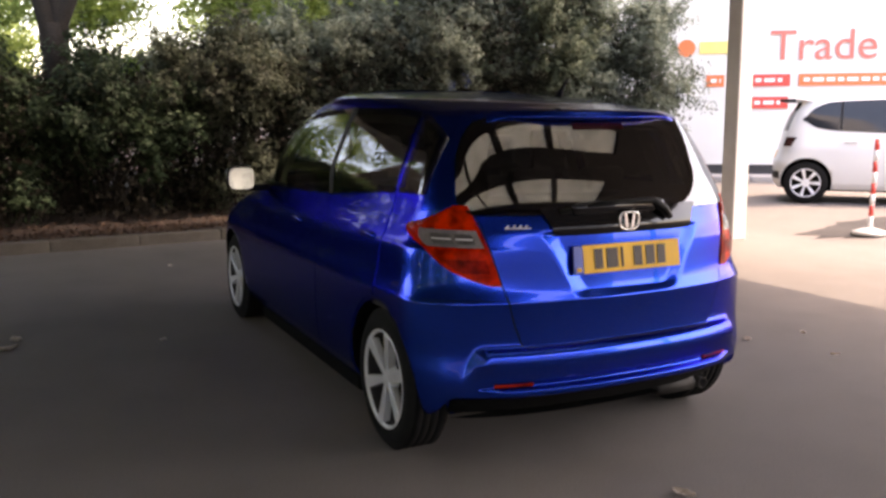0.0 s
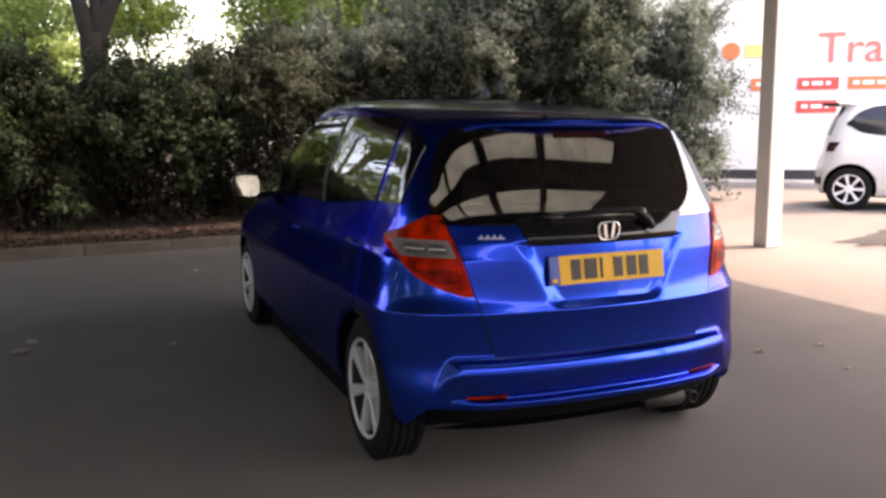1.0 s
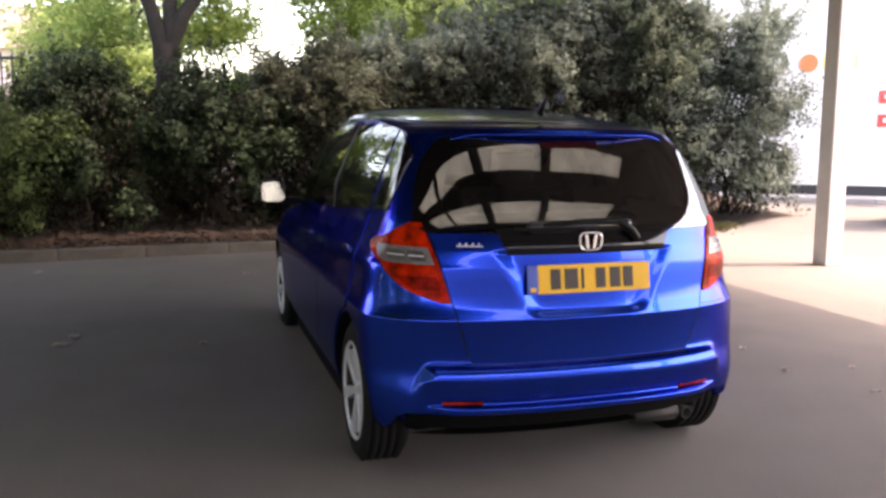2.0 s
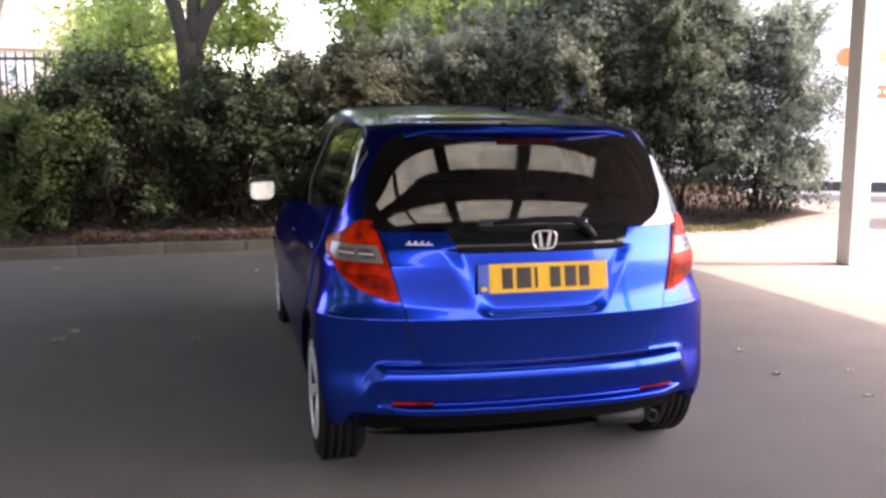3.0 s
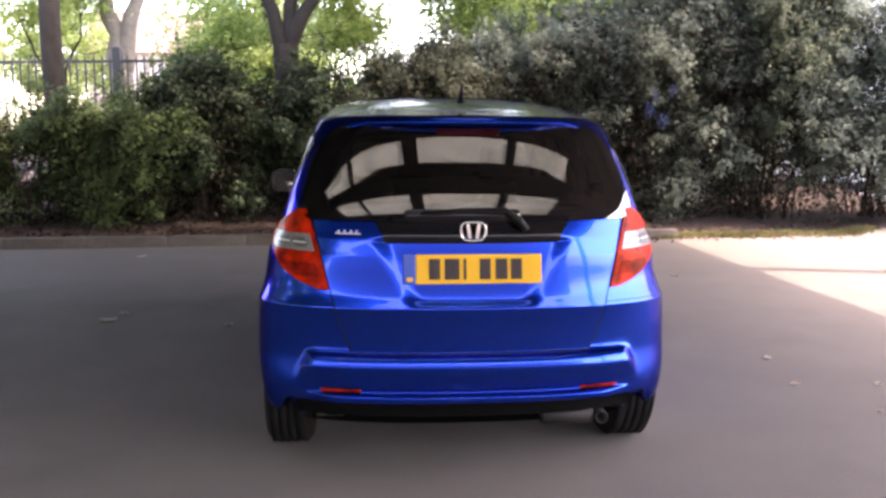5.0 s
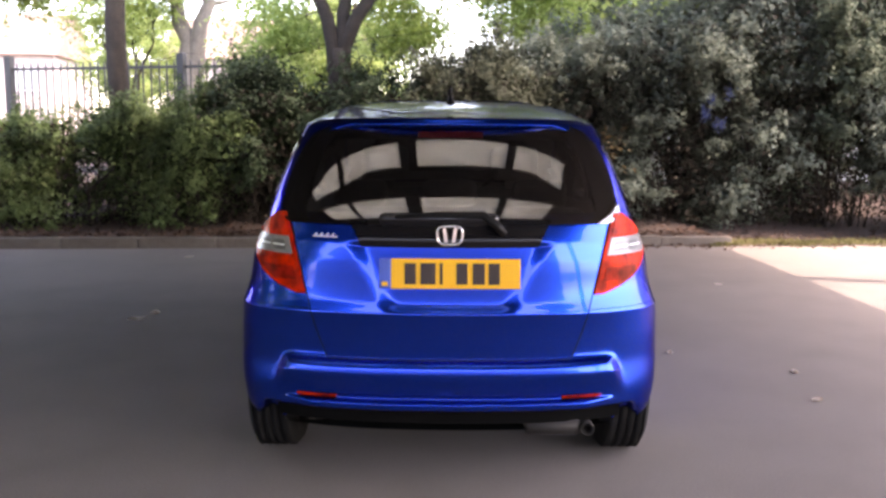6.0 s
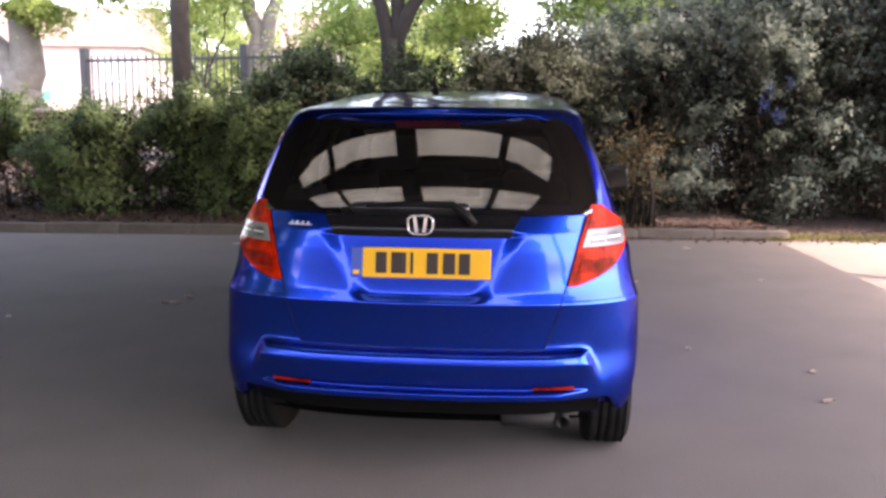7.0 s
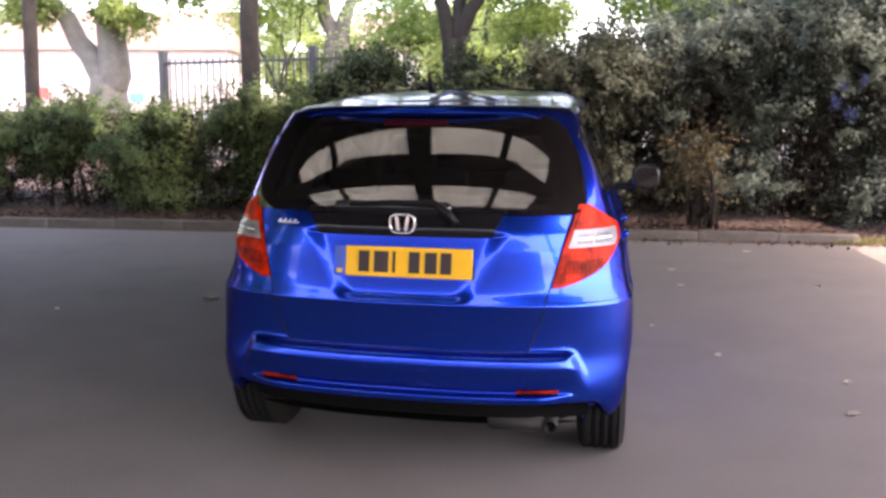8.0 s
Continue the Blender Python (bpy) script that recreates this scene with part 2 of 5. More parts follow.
M_ROOF = surface("roof_tiles", (0.12, 0.08, 0.065), (0.22, 0.15, 0.12), 1.5, 18, 0.85, 0, 0.5)
M_PALEBRICK = surface("pale_brick", (0.40, 0.34, 0.315), (0.52, 0.455, 0.425), 2, 30, 0.9, 0, 0.3)
M_TEAL = plain("teal_paint", (0.05, 0.35, 0.36), 0.4)
# Pane colour is made pale to hold the sky's reflection in far windows.
M_FARPANE = plain("sky_lit_pane", (0.30, 0.33, 0.36), 0.15, 0, 1.0)
M_PANE = plain("window_pane", (0.02, 0.024, 0.03), 0.06, 0, 0.0)


# ---- mesh helpers ----
def link_mesh(name, verts, faces, materials, parent=None, label="", smooth=False, slots=None):
    me = bpy.data.meshes.new(name)
    me.from_pydata([tuple(map(float, v)) for v in verts], [], [tuple(map(int, f)) for f in faces])
    for m in (materials if isinstance(materials, (list, tuple)) else [materials]):
        me.materials.append(m)
    if slots is not None:
        me.polygons.foreach_set("material_index", slots)
    me.polygons.foreach_set("use_smooth", [smooth] * len(me.polygons))
    me.update()
    ob = new(name, me)
    if parent:
        ob.parent = parent
    if label:
        ob["label"] = label
    return ob


def part(name, bm, material, parent, label="", smooth=False):
    me = bpy.data.meshes.new(name)
    bm.normal_update()
    bm.to_mesh(me)
    bm.free()
    me.materials.append(material)
    me.polygons.foreach_set("use_smooth", [smooth] * len(me.polygons))
    ob = new(name, me)
    ob.parent = parent
    if label:
        ob["label"] = label
    return ob


def thing(name, place, label, category, group="", kind="", turn=0.0):
    ob = new(name)
    ob.matrix_basis = pose(*place, 0, 0, turn)
    return tagged(ob, label, category, group, kind)


def box(bm, lo, hi, bevel=0.0, m=None):
    """A bevelled box into bm."""
    made = bmesh.ops.create_cube(bm, size=1.0)["verts"]
    s = Matrix.Diagonal((hi[0] - lo[0], hi[1] - lo[1], hi[2] - lo[2], 1))
    c = Matrix.Translation([(a + b) / 2 for a, b in zip(lo, hi)])
    bmesh.ops.transform(bm, matrix=(m or Matrix()) @ c @ s, verts=made)
    if bevel:
        edges = list({e for v in made for e in v.link_edges})
        bmesh.ops.bevel(bm, geom=edges, offset=bevel, segments=2, affect="EDGES", profile=0.5)
    return bm


def boxed(lo, hi, bevel=0.0, m=None):
    return box(bmesh.new(), lo, hi, bevel, m)


def tube(points, radii, sides=10, cap=True):
    """Verts and faces of a tapered tube along points."""
    verts, faces = [], []
    pts = [Vector(p) for p in points]
    ref = Vector((0.31, 0.87, 0.2)).normalized()
    for i, p in enumerate(pts):
        d = (pts[min(i + 1, len(pts) - 1)] - pts[max(i - 1, 0)]).normalized()
        a = d.cross(ref).normalized()
        b = d.cross(a)
        for k in range(sides):
            t = 2 * math.pi * k / sides
            verts.append(p + radii[i] * (math.cos(t) * a + math.sin(t) * b))
    for i in range(len(pts) - 1):
        for k in range(sides):
            k2 = (k + 1) % sides
            faces.append((i * sides + k, i * sides + k2, (i + 1) * sides + k2, (i + 1) * sides + k))
    if cap:
        faces.append(tuple(range(sides))[::-1])
        faces.append(tuple((len(pts) - 1) * sides + k for k in range(sides)))
    return verts, faces


def lathe(profile, steps):
    """Verts and faces of profile (along, radius) turned round the x axis."""
    verts, faces = [], []
    for a, r in profile:
        for k in range(steps):
            t = 2 * math.pi * k / steps
            verts.append((a, r * math.cos(t), r * math.sin(t)))
    for i in range(len(profile) - 1):
        for k in range(steps):
            k2 = (k + 1) % steps
            faces.append((i * steps + k, (i + 1) * steps + k, (i + 1) * steps + k2, i * steps + k2))
    return verts, faces


def prism(outline, depth, bevel=0.0):
    """bmesh of an outline in x, z with thickness along y, from 0 to depth."""
    bm = bmesh.new()
    f = bm.faces.new([bm.verts.new((x, 0, z)) for x, z in outline])
    ext = bmesh.ops.extrude_face_region(bm, geom=[f])["geom"]
    bmesh.ops.translate(bm, vec=(0, depth, 0), verts=[g for g in ext if isinstance(g, bmesh.types.BMVert)])
    bmesh.ops.recalc_face_normals(bm, faces=bm.faces)
    if bevel:
        bmesh.ops.bevel(bm, geom=list(bm.edges), offset=bevel, segments=2, affect="EDGES")
    return bm


# ---- cars ----
def curve(table):
    """A smooth monotone curve through (z, value) pairs."""
    xs = np.array([a for a, _ in table], float)
    ys = np.array([b for _, b in table], float)
    h = np.diff(xs)
    d = np.diff(ys) / h
    m = np.zeros(len(xs))
    m[0], m[-1] = d[0], d[-1]
    for i in range(1, len(xs) - 1):
        if d[i - 1] * d[i] > 0:
            w1, w2 = 2 * h[i] + h[i - 1], h[i] + 2 * h[i - 1]
            m[i] = (w1 + w2) / (w1 / d[i - 1] + w2 / d[i])

    def value(x):
        x = np.clip(np.asarray(x, float), xs[0], xs[-1])
        i = np.clip(np.searchsorted(xs, x) - 1, 0, len(xs) - 2)
        t = (x - xs[i]) / h[i]
        return ((2 * t**3 - 3 * t**2 + 1) * ys[i] + (t**3 - 2 * t**2 + t) * h[i] * m[i]
                + (-2 * t**3 + 3 * t**2) * ys[i + 1] + (t**3 - t**2) * h[i] * m[i + 1])
    return value


def step(a, b, x):
    t = np.clip((x - a) / (b - a), 0, 1)
    return t * t * (3 - 2 * t)


class Shell:
    """A car body as a stack of plan outlines: back y0, front y1, half width w, corner depths r and rf, all by height."""

    def __init__(self, y0, y1, w, r, rf, p=2.4, pf=2.3, dent=None, flare=0.0):
        self.y0, self.y1, self.w, self.r, self.rf = map(curve, (y0, y1, w, r, rf))
        self.p, self.pf, self.dent = p, pf, dent or (lambda x, z: 0 * x)
        self.flare = flare

    def spread(self, y, z):
        """The cabin widens a little from its rear pillars forward."""
        return 1 + self.flare * step(0.98, 1.16, z) * step(0.36, 1.5, y)

    def back(self, x, z):
        """y of the rear surface at x, z."""
        w = self.w(z)
        a = np.clip(np.abs(x) / w, 0, 0.9995)
        y = self.y0(z) + self.r(z) * (1 - (1 - a**self.p) ** (1 / self.p))
        return y + self.dent(np.abs(x), z)

    def front(self, x, z):
        """y of the front surface at x, z."""
        a = np.clip(np.abs(x) / (self.w(z) * self.spread(2.0, z)), 0, 0.9995)
        return self.y1(z) - self.rf(z) * (1 - (1 - a**self.pf) ** (1 / self.pf))

    def side(self, y, z):
        """Half width at y, z."""
        w, lo, hi = self.w(z), self.y0(z), self.y1(z)
        a = np.clip(1 - (y - lo) / self.r(z), 0, 1)
        b = np.clip(1 - (hi - y) / self.rf(z), 0, 1)
        return w * self.spread(y, z) * (1 - a**self.p) ** (1 / self.p) * (1 - b**self.pf) ** (1 / self.pf)

    def mesh(self, rows, n_back=104, n_side=40, n_front=36):
        """Closed skin; rows are the heights."""
        verts, faces = [], []
        for z in rows:
            ring = []
            w, y0, y1, r, rf = (float(f(z)) for f in (self.w, self.y0, self.y1, self.r, self.rf))
            for i in range(n_back):
                x = w * math.sin(math.pi / 2 * i / n_back)
                a = x / w
                y = y0 + r * (1 - (1 - a**self.p) ** (1 / self.p))
                ring.append((x, y + float(self.dent(np.float64(x), np.float64(z)))))
            for i in range(n_side):
                t = i / n_side
                ring.append((w, y0 + r + (y1 - rf - y0 - r) * t))
            for i in range(n_front + 1):
                a = math.cos(math.pi / 2 * i / n_front)
                ring.append((w * a, y1 - rf * (1 - (1 - min(a, 1) ** self.pf) ** (1 / self.pf))))
            ring = [(x * float(self.spread(np.float64(y), np.float64(z))), y) for x, y in ring]
            full = ring + [(-x, y) for x, y in ring[-2:0:-1]]
            verts += [(x, y, z) for x, y in full]
        n = len(full)
        for i in range(len(rows) - 1):
            for k in range(n):
                k2 = (k + 1) % n
                faces.append((i * n + k, i * n + k2, (i + 1) * n + k2, (i + 1) * n + k))
        faces.append(tuple(range(n))[::-1])
        faces.append(tuple((len(rows) - 1) * n + k for k in range(n)))
        return verts, faces


def skirted(grid, inward):
    """Verts and faces of a patch (rows of points) with its rim turned in by the vector field inward."""
    rows, cols = len(grid), len(grid[0])
    verts = [p for row in grid for p in row]
    faces = [(i * cols + k, i * cols + k + 1, (i + 1) * cols + k + 1, (i + 1) * cols + k) for i in range(rows - 1) for k in range(cols - 1)]
    rim = [k for k in range(cols)] + [i * cols + cols - 1 for i in range(1, rows)] + [(rows - 1) * cols + k for k in range(cols - 2, -1, -1)] + [i * cols for i in range(rows - 2, 0, -1)]
    base, n = len(verts), len(rim)
    edge = [verts[v] for v in rim]
    verts += edge + [tuple(Vector(p) + Vector(inward(p))) for p in edge]
    for i in range(n):
        j = (i + 1) % n
        faces.append((base + j, base + i, base + n + i, base + n + j))
    return verts, faces


def back_panel(sh, name, z0, z1, left, right, mat, parent, proud=0.004, rows=24, cols=30, label="", turn=0.02):
    """A panel on the rear between two side lines given as x by height."""
    grid = []
    for i in range(rows + 1):
        z = z0 + (z1 - z0) * i / rows
        a, b = float(left(z)), float(right(z))
        row = []
        for k in range(cols + 1):
            x = a + (b - a) * k / cols
            y = float(sh.back(np.float64(x), np.float64(z)))
            e = 0.004
            gx = float(sh.back(np.float64(x + e), np.float64(z)) - sh.back(np.float64(x - e), np.float64(z))) / (2 * e)
            gz = float(sh.back(np.float64(x), np.float64(z + e)) - sh.back(np.float64(x), np.float64(z - e))) / (2 * e)
            nrm = Vector((gx, -1, gz)).normalized()
            row.append(tuple(Vector((x, y, z)) + nrm * proud))
        grid.append(row)
    v, f = skirted(grid, lambda p: (-0.3 * turn * (1 if p[0] > 0 else -1), turn, 0))
    return link_mesh(name, v, f, mat, parent, label, True)


def side_panel(sh, name, s, y0, y1, low, high, mat, parent, proud=0.004, rows=20, cols=26, label="", turn=0.02):
    """A panel on side s (-1 or 1) between two lines given as z by y."""
    grid = []
    for k in range(cols + 1):
        y = y0 + (y1 - y0) * k / cols
        a, b = float(low(y)), float(high(y))
        row = []
        for i in range(rows + 1):
            z = a + (b - a) * i / rows
            e = 0.004
            x = float(sh.side(y, z))
            gy = float(sh.side(y + e, z) - sh.side(y - e, z)) / (2 * e)
            gz = float(sh.side(y, z + e) - sh.side(y, z - e)) / (2 * e)
            nrm = Vector((1, -gy, -gz)).normalized()
            q = Vector((x, y, z)) + nrm * proud
            row.append((s * q.x, q.y, q.z))
        grid.append(row)
    if s > 0:
        grid = grid[::-1]
    v, f = skirted(grid, lambda p: (-s * turn, 0, 0))
    return link_mesh(name, v, f, mat, parent, label, True)


def wheel(parent, x, y, r, rim_r, s, spokes, mat_rim, wide=0.012):
    """Tyre, rim, spokes and hub under one Empty-like tyre mesh; s is the outer side."""
    w = 0.185
    prof = [(-w / 2, rim_r), (-w / 2 - 0.004, rim_r + 0.03), (-w / 2, r - 0.03), (-w / 2 + 0.02, r - 0.006)]
    for g in range(5):
        a = -w / 2 + 0.025 + g * (w - 0.05) / 4
        prof += [(a - 0.002, r - 0.004), (a, r - 0.011), (a + 0.004, r - 0.011), (a + 0.006, r)] if g else [(a, r)]
    prof += [(w / 2 - 0.02, r - 0.006), (w / 2, r - 0.03), (w / 2 + 0.004, rim_r + 0.03), (w / 2, rim_r)]
    v, f = lathe(prof, 48)
    v = [(x + s * a, y + b, r - 0.004 + c) for a, b, c in v]
    tyre = link_mesh("wheel", v, f, M_RUBBER, parent, "black rubber tyre", True)
    # rim barrel and lip
    prof = [(w / 2 - 0.002, rim_r + 0.006), (w / 2 + 0.004, rim_r), (w / 2 - 0.008, rim_r - 0.012), (w / 2 - 0.03, rim_r - 0.016), (-w / 2 + 0.03, rim_r - 0.03), (-w / 2 + 0.025, 0.02)]
    v, f = lathe(prof, 48)
    v = [(x + s * a, y + b, r - 0.004 + c) for a, b, c in v]
    link_mesh("rim", v, f, [mat_rim, M_BARREL], tyre, "silver alloy rim", True, [0 if i < 2 * 48 else 1 for i in range(len(f))])
    for i in range(spokes):
        for d in (-1, 1):
            t = 2 * math.pi * i / spokes + d * 0.10 + 0.2
            bm = bmesh.new()
            box(bm, (w / 2 - 0.034, -wide, 0.03), (w / 2 + 0.002, wide, rim_r - 0.006), 0.004)
            for vert in bm.verts:
                q = vert.co.z / rim_r
                vert.co.x -= 0.016 * (1 - q)
                vert.co.y = vert.co.y * (0.55 + 0.45 * q) + d * 0.010 * (q - 0.3)
            bmesh.ops.transform(bm, matrix=Matrix.Translation((x, y, r - 0.004)) @ Matrix.Diagonal((s, 1, 1, 1)) @ Matrix.Rotation(t, 4, "X"), verts=bm.verts)
            bmesh.ops.recalc_face_normals(bm, faces=bm.faces)
            part("spoke", bm, mat_rim, tyre)
    prof = [(w / 2 - 0.05, 0.06), (w / 2 - 0.02, 0.055), (w / 2 - 0.012, 0.03), (w / 2 - 0.01, 0.001)]
    v, f = lathe(prof, 24)
    v = [(x + s * a, y + b, r - 0.004 + c) for a, b, c in v]
    link_mesh("hub_cap", v, f, mat_rim, tyre, "", True)
    return tyre


def tidy(me):
    """Normals outwards."""
    bm = bmesh.new()
    bm.from_mesh(me)
    bmesh.ops.recalc_face_normals(bm, faces=bm.faces)
    bm.to_mesh(me)
    bm.free()


def open_up(me, inside):
    """Takes out the faces whose middle lies in a window opening."""
    bm = bmesh.new()
    bm.from_mesh(me)
    bmesh.ops.delete(bm, geom=[f for f in bm.faces if inside(f.calc_center_median())], context="FACES")
    bm.to_mesh(me)
    bm.free()


def car_body(sh, rows, parent, mat, arches, name="body"):
    """Skin with the wheel arches cut out."""
    v, f = sh.mesh(rows)
    body = link_mesh(name, v, f, [mat, M_LINER], parent, "", True)
    tidy(body.data)
    cutter_v, cutter_f = [], []
    for y, z, r in arches:
        for s in (-1, 1):
            base = len(cutter_v)
            n = 48
            for a in (0.5, 1.1):
                for k in range(n):
                    t = 2 * math.pi * k / n
                    cutter_v.append((s * a, y + r * math.cos(t), z + r * math.sin(t)))
            for k in range(n):
                k2 = (k + 1) % n
                q = (base + k, base + k2, base + n + k2, base + n + k)
                cutter_f.append(q if s < 0 else q[::-1])
            a, b = tuple(base + k for k in range(n)), tuple(base + n + k for k in range(n))
            cutter_f.append(a[::-1] if s < 0 else a)
            cutter_f.append(b if s < 0 else b[::-1])
    cutter = link_mesh("cutter", cutter_v, cutter_f, [mat, M_LINER], parent, "", False, [1] * len(cutter_f))
    tidy(cutter.data)
    mod = body.modifiers.new("arches", "BOOLEAN")
    mod.object, mod.operation, mod.solver, mod.material_mode = cutter, "DIFFERENCE", "EXACT", "INDEX"
    dg = bpy.context.evaluated_depsgraph_get()
    dg.update()
    cut = bpy.data.meshes.new_from_object(body.evaluated_get(dg))
    for face in cut.polygons:
        if face.center.z < 0.235 and face.normal.z < -0.8:
            face.material_index = 1
    body.modifiers.clear()
    body.data = cut
    old = cutter.data
    bpy.data.objects.remove(cutter)
    bpy.data.meshes.remove(old)
    return body


# the blue hatchback: rear at local y 0, front at 4.06
FLUSH = curve([(0.2, 0.085), (0.28, 0.038), (0.36, 0.029), (0.50, 0.043), (0.60, 0.034), (0.675, 0.021), (0.687, 0.018)])
FRAME = curve([(0.2, 0.16), (0.29, 0.13), (0.318, 0.065), (0.326, 0.006), (0.331, -0.002), (0.350, -0.006), (0.356, -0.002), (0.361, 0.026), (0.40, 0.018), (0.450, -0.003), (0.458, -0.005), (0.466, -0.0045), (0.490, 0.0008), (0.501, 0.007), (0.510, 0.023), (0.518, 0.040), (0.60, 0.034), (0.675, 0.021), (0.687, 0.018)])


LIPLESS = curve([(0.2, 0.16), (0.29, 0.13), (0.316, 0.060), (0.326, 0.030), (0.361, 0.026), (0.40, 0.020), (0.462, -0.003)])


def bump_dent(x, z):
    """Bumper bar with its top shelf, hollow face and lip, the tailgate's plate hollow, the roof lip."""
    edge = 0.640 + (0.478 - z) * 0.46
    inside = 1 - step(edge - 0.032, edge + 0.020, x)
    ends = step(0.50, 0.655, x) * (z < 0.45)
    prof = inside * (FRAME(z) * (1 - ends) + LIPLESS(z) * ends - FLUSH(z))
    hx = 0.258 + (z - 0.75) * 0.56
    hollow = 0.014 * (1 - step(hx - 0.060, hx + 0.028, x)) * step(0.687, 0.722, z) * (1 - step(0.935, 0.955, z))
    lip = 1.378 - 2.0 * np.clip(x - 0.36, 0, 1) ** 2
    visor = -0.050 * (1 - step(0.15, 0.64, x)) * step(lip, lip + 0.006, z) * (1 - step(1.402, 1.430, z))
    return prof + hollow + visor * (z > 1.2)


def blue_car():
    root = thing("hatchback_car", (0, 3.82, 0), "glossy bright blue small hatchback parked under the canopy", "car")
    sh_y0 = [(0.2, 0.085), (0.28, 0.038), (0.36, 0.029), (0.50, 0.043), (0.60, 0.034), (0.675, 0.021), (0.687, 0.018), (0.698, 0.020), (0.74, 0.028), (0.80, 0.033), (0.85, 0.036), (0.945, 0.044), (0.955, 0.046), (1.03, 0.072), (1.2, 0.165), (1.36, 0.275), (1.395, 0.302),
             (1.408, 0.312), (1.416, 0.34), (1.430, 0.42), (1.450, 0.56), (1.472, 0.75), (1.493, 0.98), (1.510, 1.22), (1.522, 1.42), (1.530, 1.57)]
    sh_y1 = [(0.2, 3.96), (0.35, 4.05), (0.55, 4.06), (0.7, 4.02), (0.8, 3.88), (0.88, 3.62), (0.95, 3.32), (1.02, 3.12), (1.2, 2.88), (1.4, 2.50), (1.48, 2.22), (1.51, 1.98), (1.525, 1.75), (1.530, 1.62)]
    sh_w = [(0.2, 0.785), (0.3, 0.828), (0.45, 0.842), (0.62, 0.841), (0.685, 0.838), (0.70, 0.833), (0.74, 0.822), (0.79, 0.813), (0.862, 0.802), (0.882, 0.797), (0.897, 0.788), (0.97, 0.758), (1.04, 0.732), (1.12, 0.703), (1.25, 0.652), (1.36, 0.606), (1.42, 0.575), (1.47, 0.545), (1.495, 0.515), (1.513, 0.47), (1.525, 0.40), (1.530, 0.28)]
    sh_r = [(0.2, 0.335), (0.5, 0.347), (0.71, 0.398), (0.79, 0.424), (0.95, 0.431), (1.05, 0.365), (1.2, 0.305), (1.3, 0.265), (1.385, 0.265), (1.405, 0.36), (1.43, 0.52), (1.47, 0.68), (1.50, 0.72), (1.52, 0.5), (1.530, 0.12)]
    sh_rf = [(0.2, 0.6), (0.7, 0.7), (0.9, 0.8), (1.02, 0.75), (1.3, 0.5), (1.45, 0.4), (1.530, 0.1)]
    sh = Shell(sh_y0, sh_y1, sh_w, sh_r, sh_rf, dent=bump_dent, flare=0.055)
    # the glass bows a little wider than the body behind its rim
    pane = Shell([(0.95, 0.04), (1.03, 0.07), (1.2, 0.165), (1.36, 0.275), (1.395, 0.302), (1.408, 0.312)], sh_y1,
                 [(0.97, 0.784), (1.04, 0.752), (1.12, 0.722), (1.25, 0.672), (1.36, 0.625), (1.43, 0.585)], [(0.95, 0.48), (1.05, 0.40), (1.2, 0.34), (1.39, 0.28), (1.43, 0.30)], sh_rf)
    rows = sorted({round(z, 4) for z in [*np.arange(0.2, 0.3, 0.02), *np.arange(0.3, 0.366, 0.0035), *np.arange(0.37, 0.464, 0.012), *np.arange(0.466, 0.52, 0.0045), *np.arange(0.53, 0.66, 0.02), *np.arange(0.664, 0.71, 0.0045), *np.arange(0.715, 0.86, 0.015), *np.arange(0.862, 0.93, 0.006),
                                         *np.arange(0.93, 0.97, 0.005), *np.arange(0.975, 1.362, 0.02), *np.arange(1.366, 1.436, 0.0025), *np.arange(1.437, 1.5, 0.005), *np.arange(1.5, 1.5301, 0.003)]})
    body = car_body(sh, rows, root, M_BLUE, [(0.60, 0.30, 0.334), (3.32, 0.30, 0.334)])
    rim = curve([(1.012, 0.606), (1.03, 0.642), (1.055, 0.652), (1.12, 0.640), (1.2, 0.622), (1.3, 0.575), (1.355, 0.525), (1.388, 0.44)])
    lowline = curve([(0.3, 1.085), (0.65, 1.075), (1.4, 1.02), (2.4, 0.985), (3.0, 0.975)])
    top = curve([(0.3, 1.20), (0.45, 1.33), (0.65, 1.40), (1.0, 1.425), (1.8, 1.43), (2.2, 1.37), (2.55, 1.20), (2.9, 1.0)])

    def opening(c):
        if c.y < 0.5 and c.z < 0.30 and abs(c.x) < 0.66:
            return True
        if c.y < 0.3 and 0.56 < c.z < 1.0 and abs(c.x) < 0.43:
            return True
        if c.y < 0.62 and 1.06 < c.z < 1.365 and abs(c.x) < float(rim(c.z)) - 0.05:
            return True
        if 0.45 < c.y < 0.61 and abs(c.x) > 0.5 and float(lowline(c.y)) + 0.02 < c.z < float(top(c.y)) - 0.02:
            return True
        if 0.70 < c.y < 2.60 and abs(c.x) > 0.5 and float(lowline(c.y)) + 0.025 < c.z < float(top(c.y)) - 0.025 and not 1.38 < c.y < 1.48:
            return True
        return c.y > 1.9 and 1.04 < c.z < 1.46 and abs(c.x) < float(sh.w(c.z)) - 0.11 and c.y > float(sh.front(np.float64(c.x), np.float64(c.z))) - 0.15

    open_up(body.data, opening)
    # dark inner lining with the same openings
    v, f = sh.mesh(rows[::2])
    shrink = lambda p: (p[0] * 0.965, 1.8 + (p[1] - 1.8) * 0.965, 0.25 + (p[2] - 0.25) * 0.965 if p[2] > 0.25 else p[2] + 0.05)
    lining = link_mesh("cabin_lining", v, f, M_SEAT, root, "dark cabin lining", True)
    open_up(lining.data, lambda c: opening(c) or c.z < 0.6)
    for vert in lining.data.vertices:
        vert.co = shrink(vert.co)
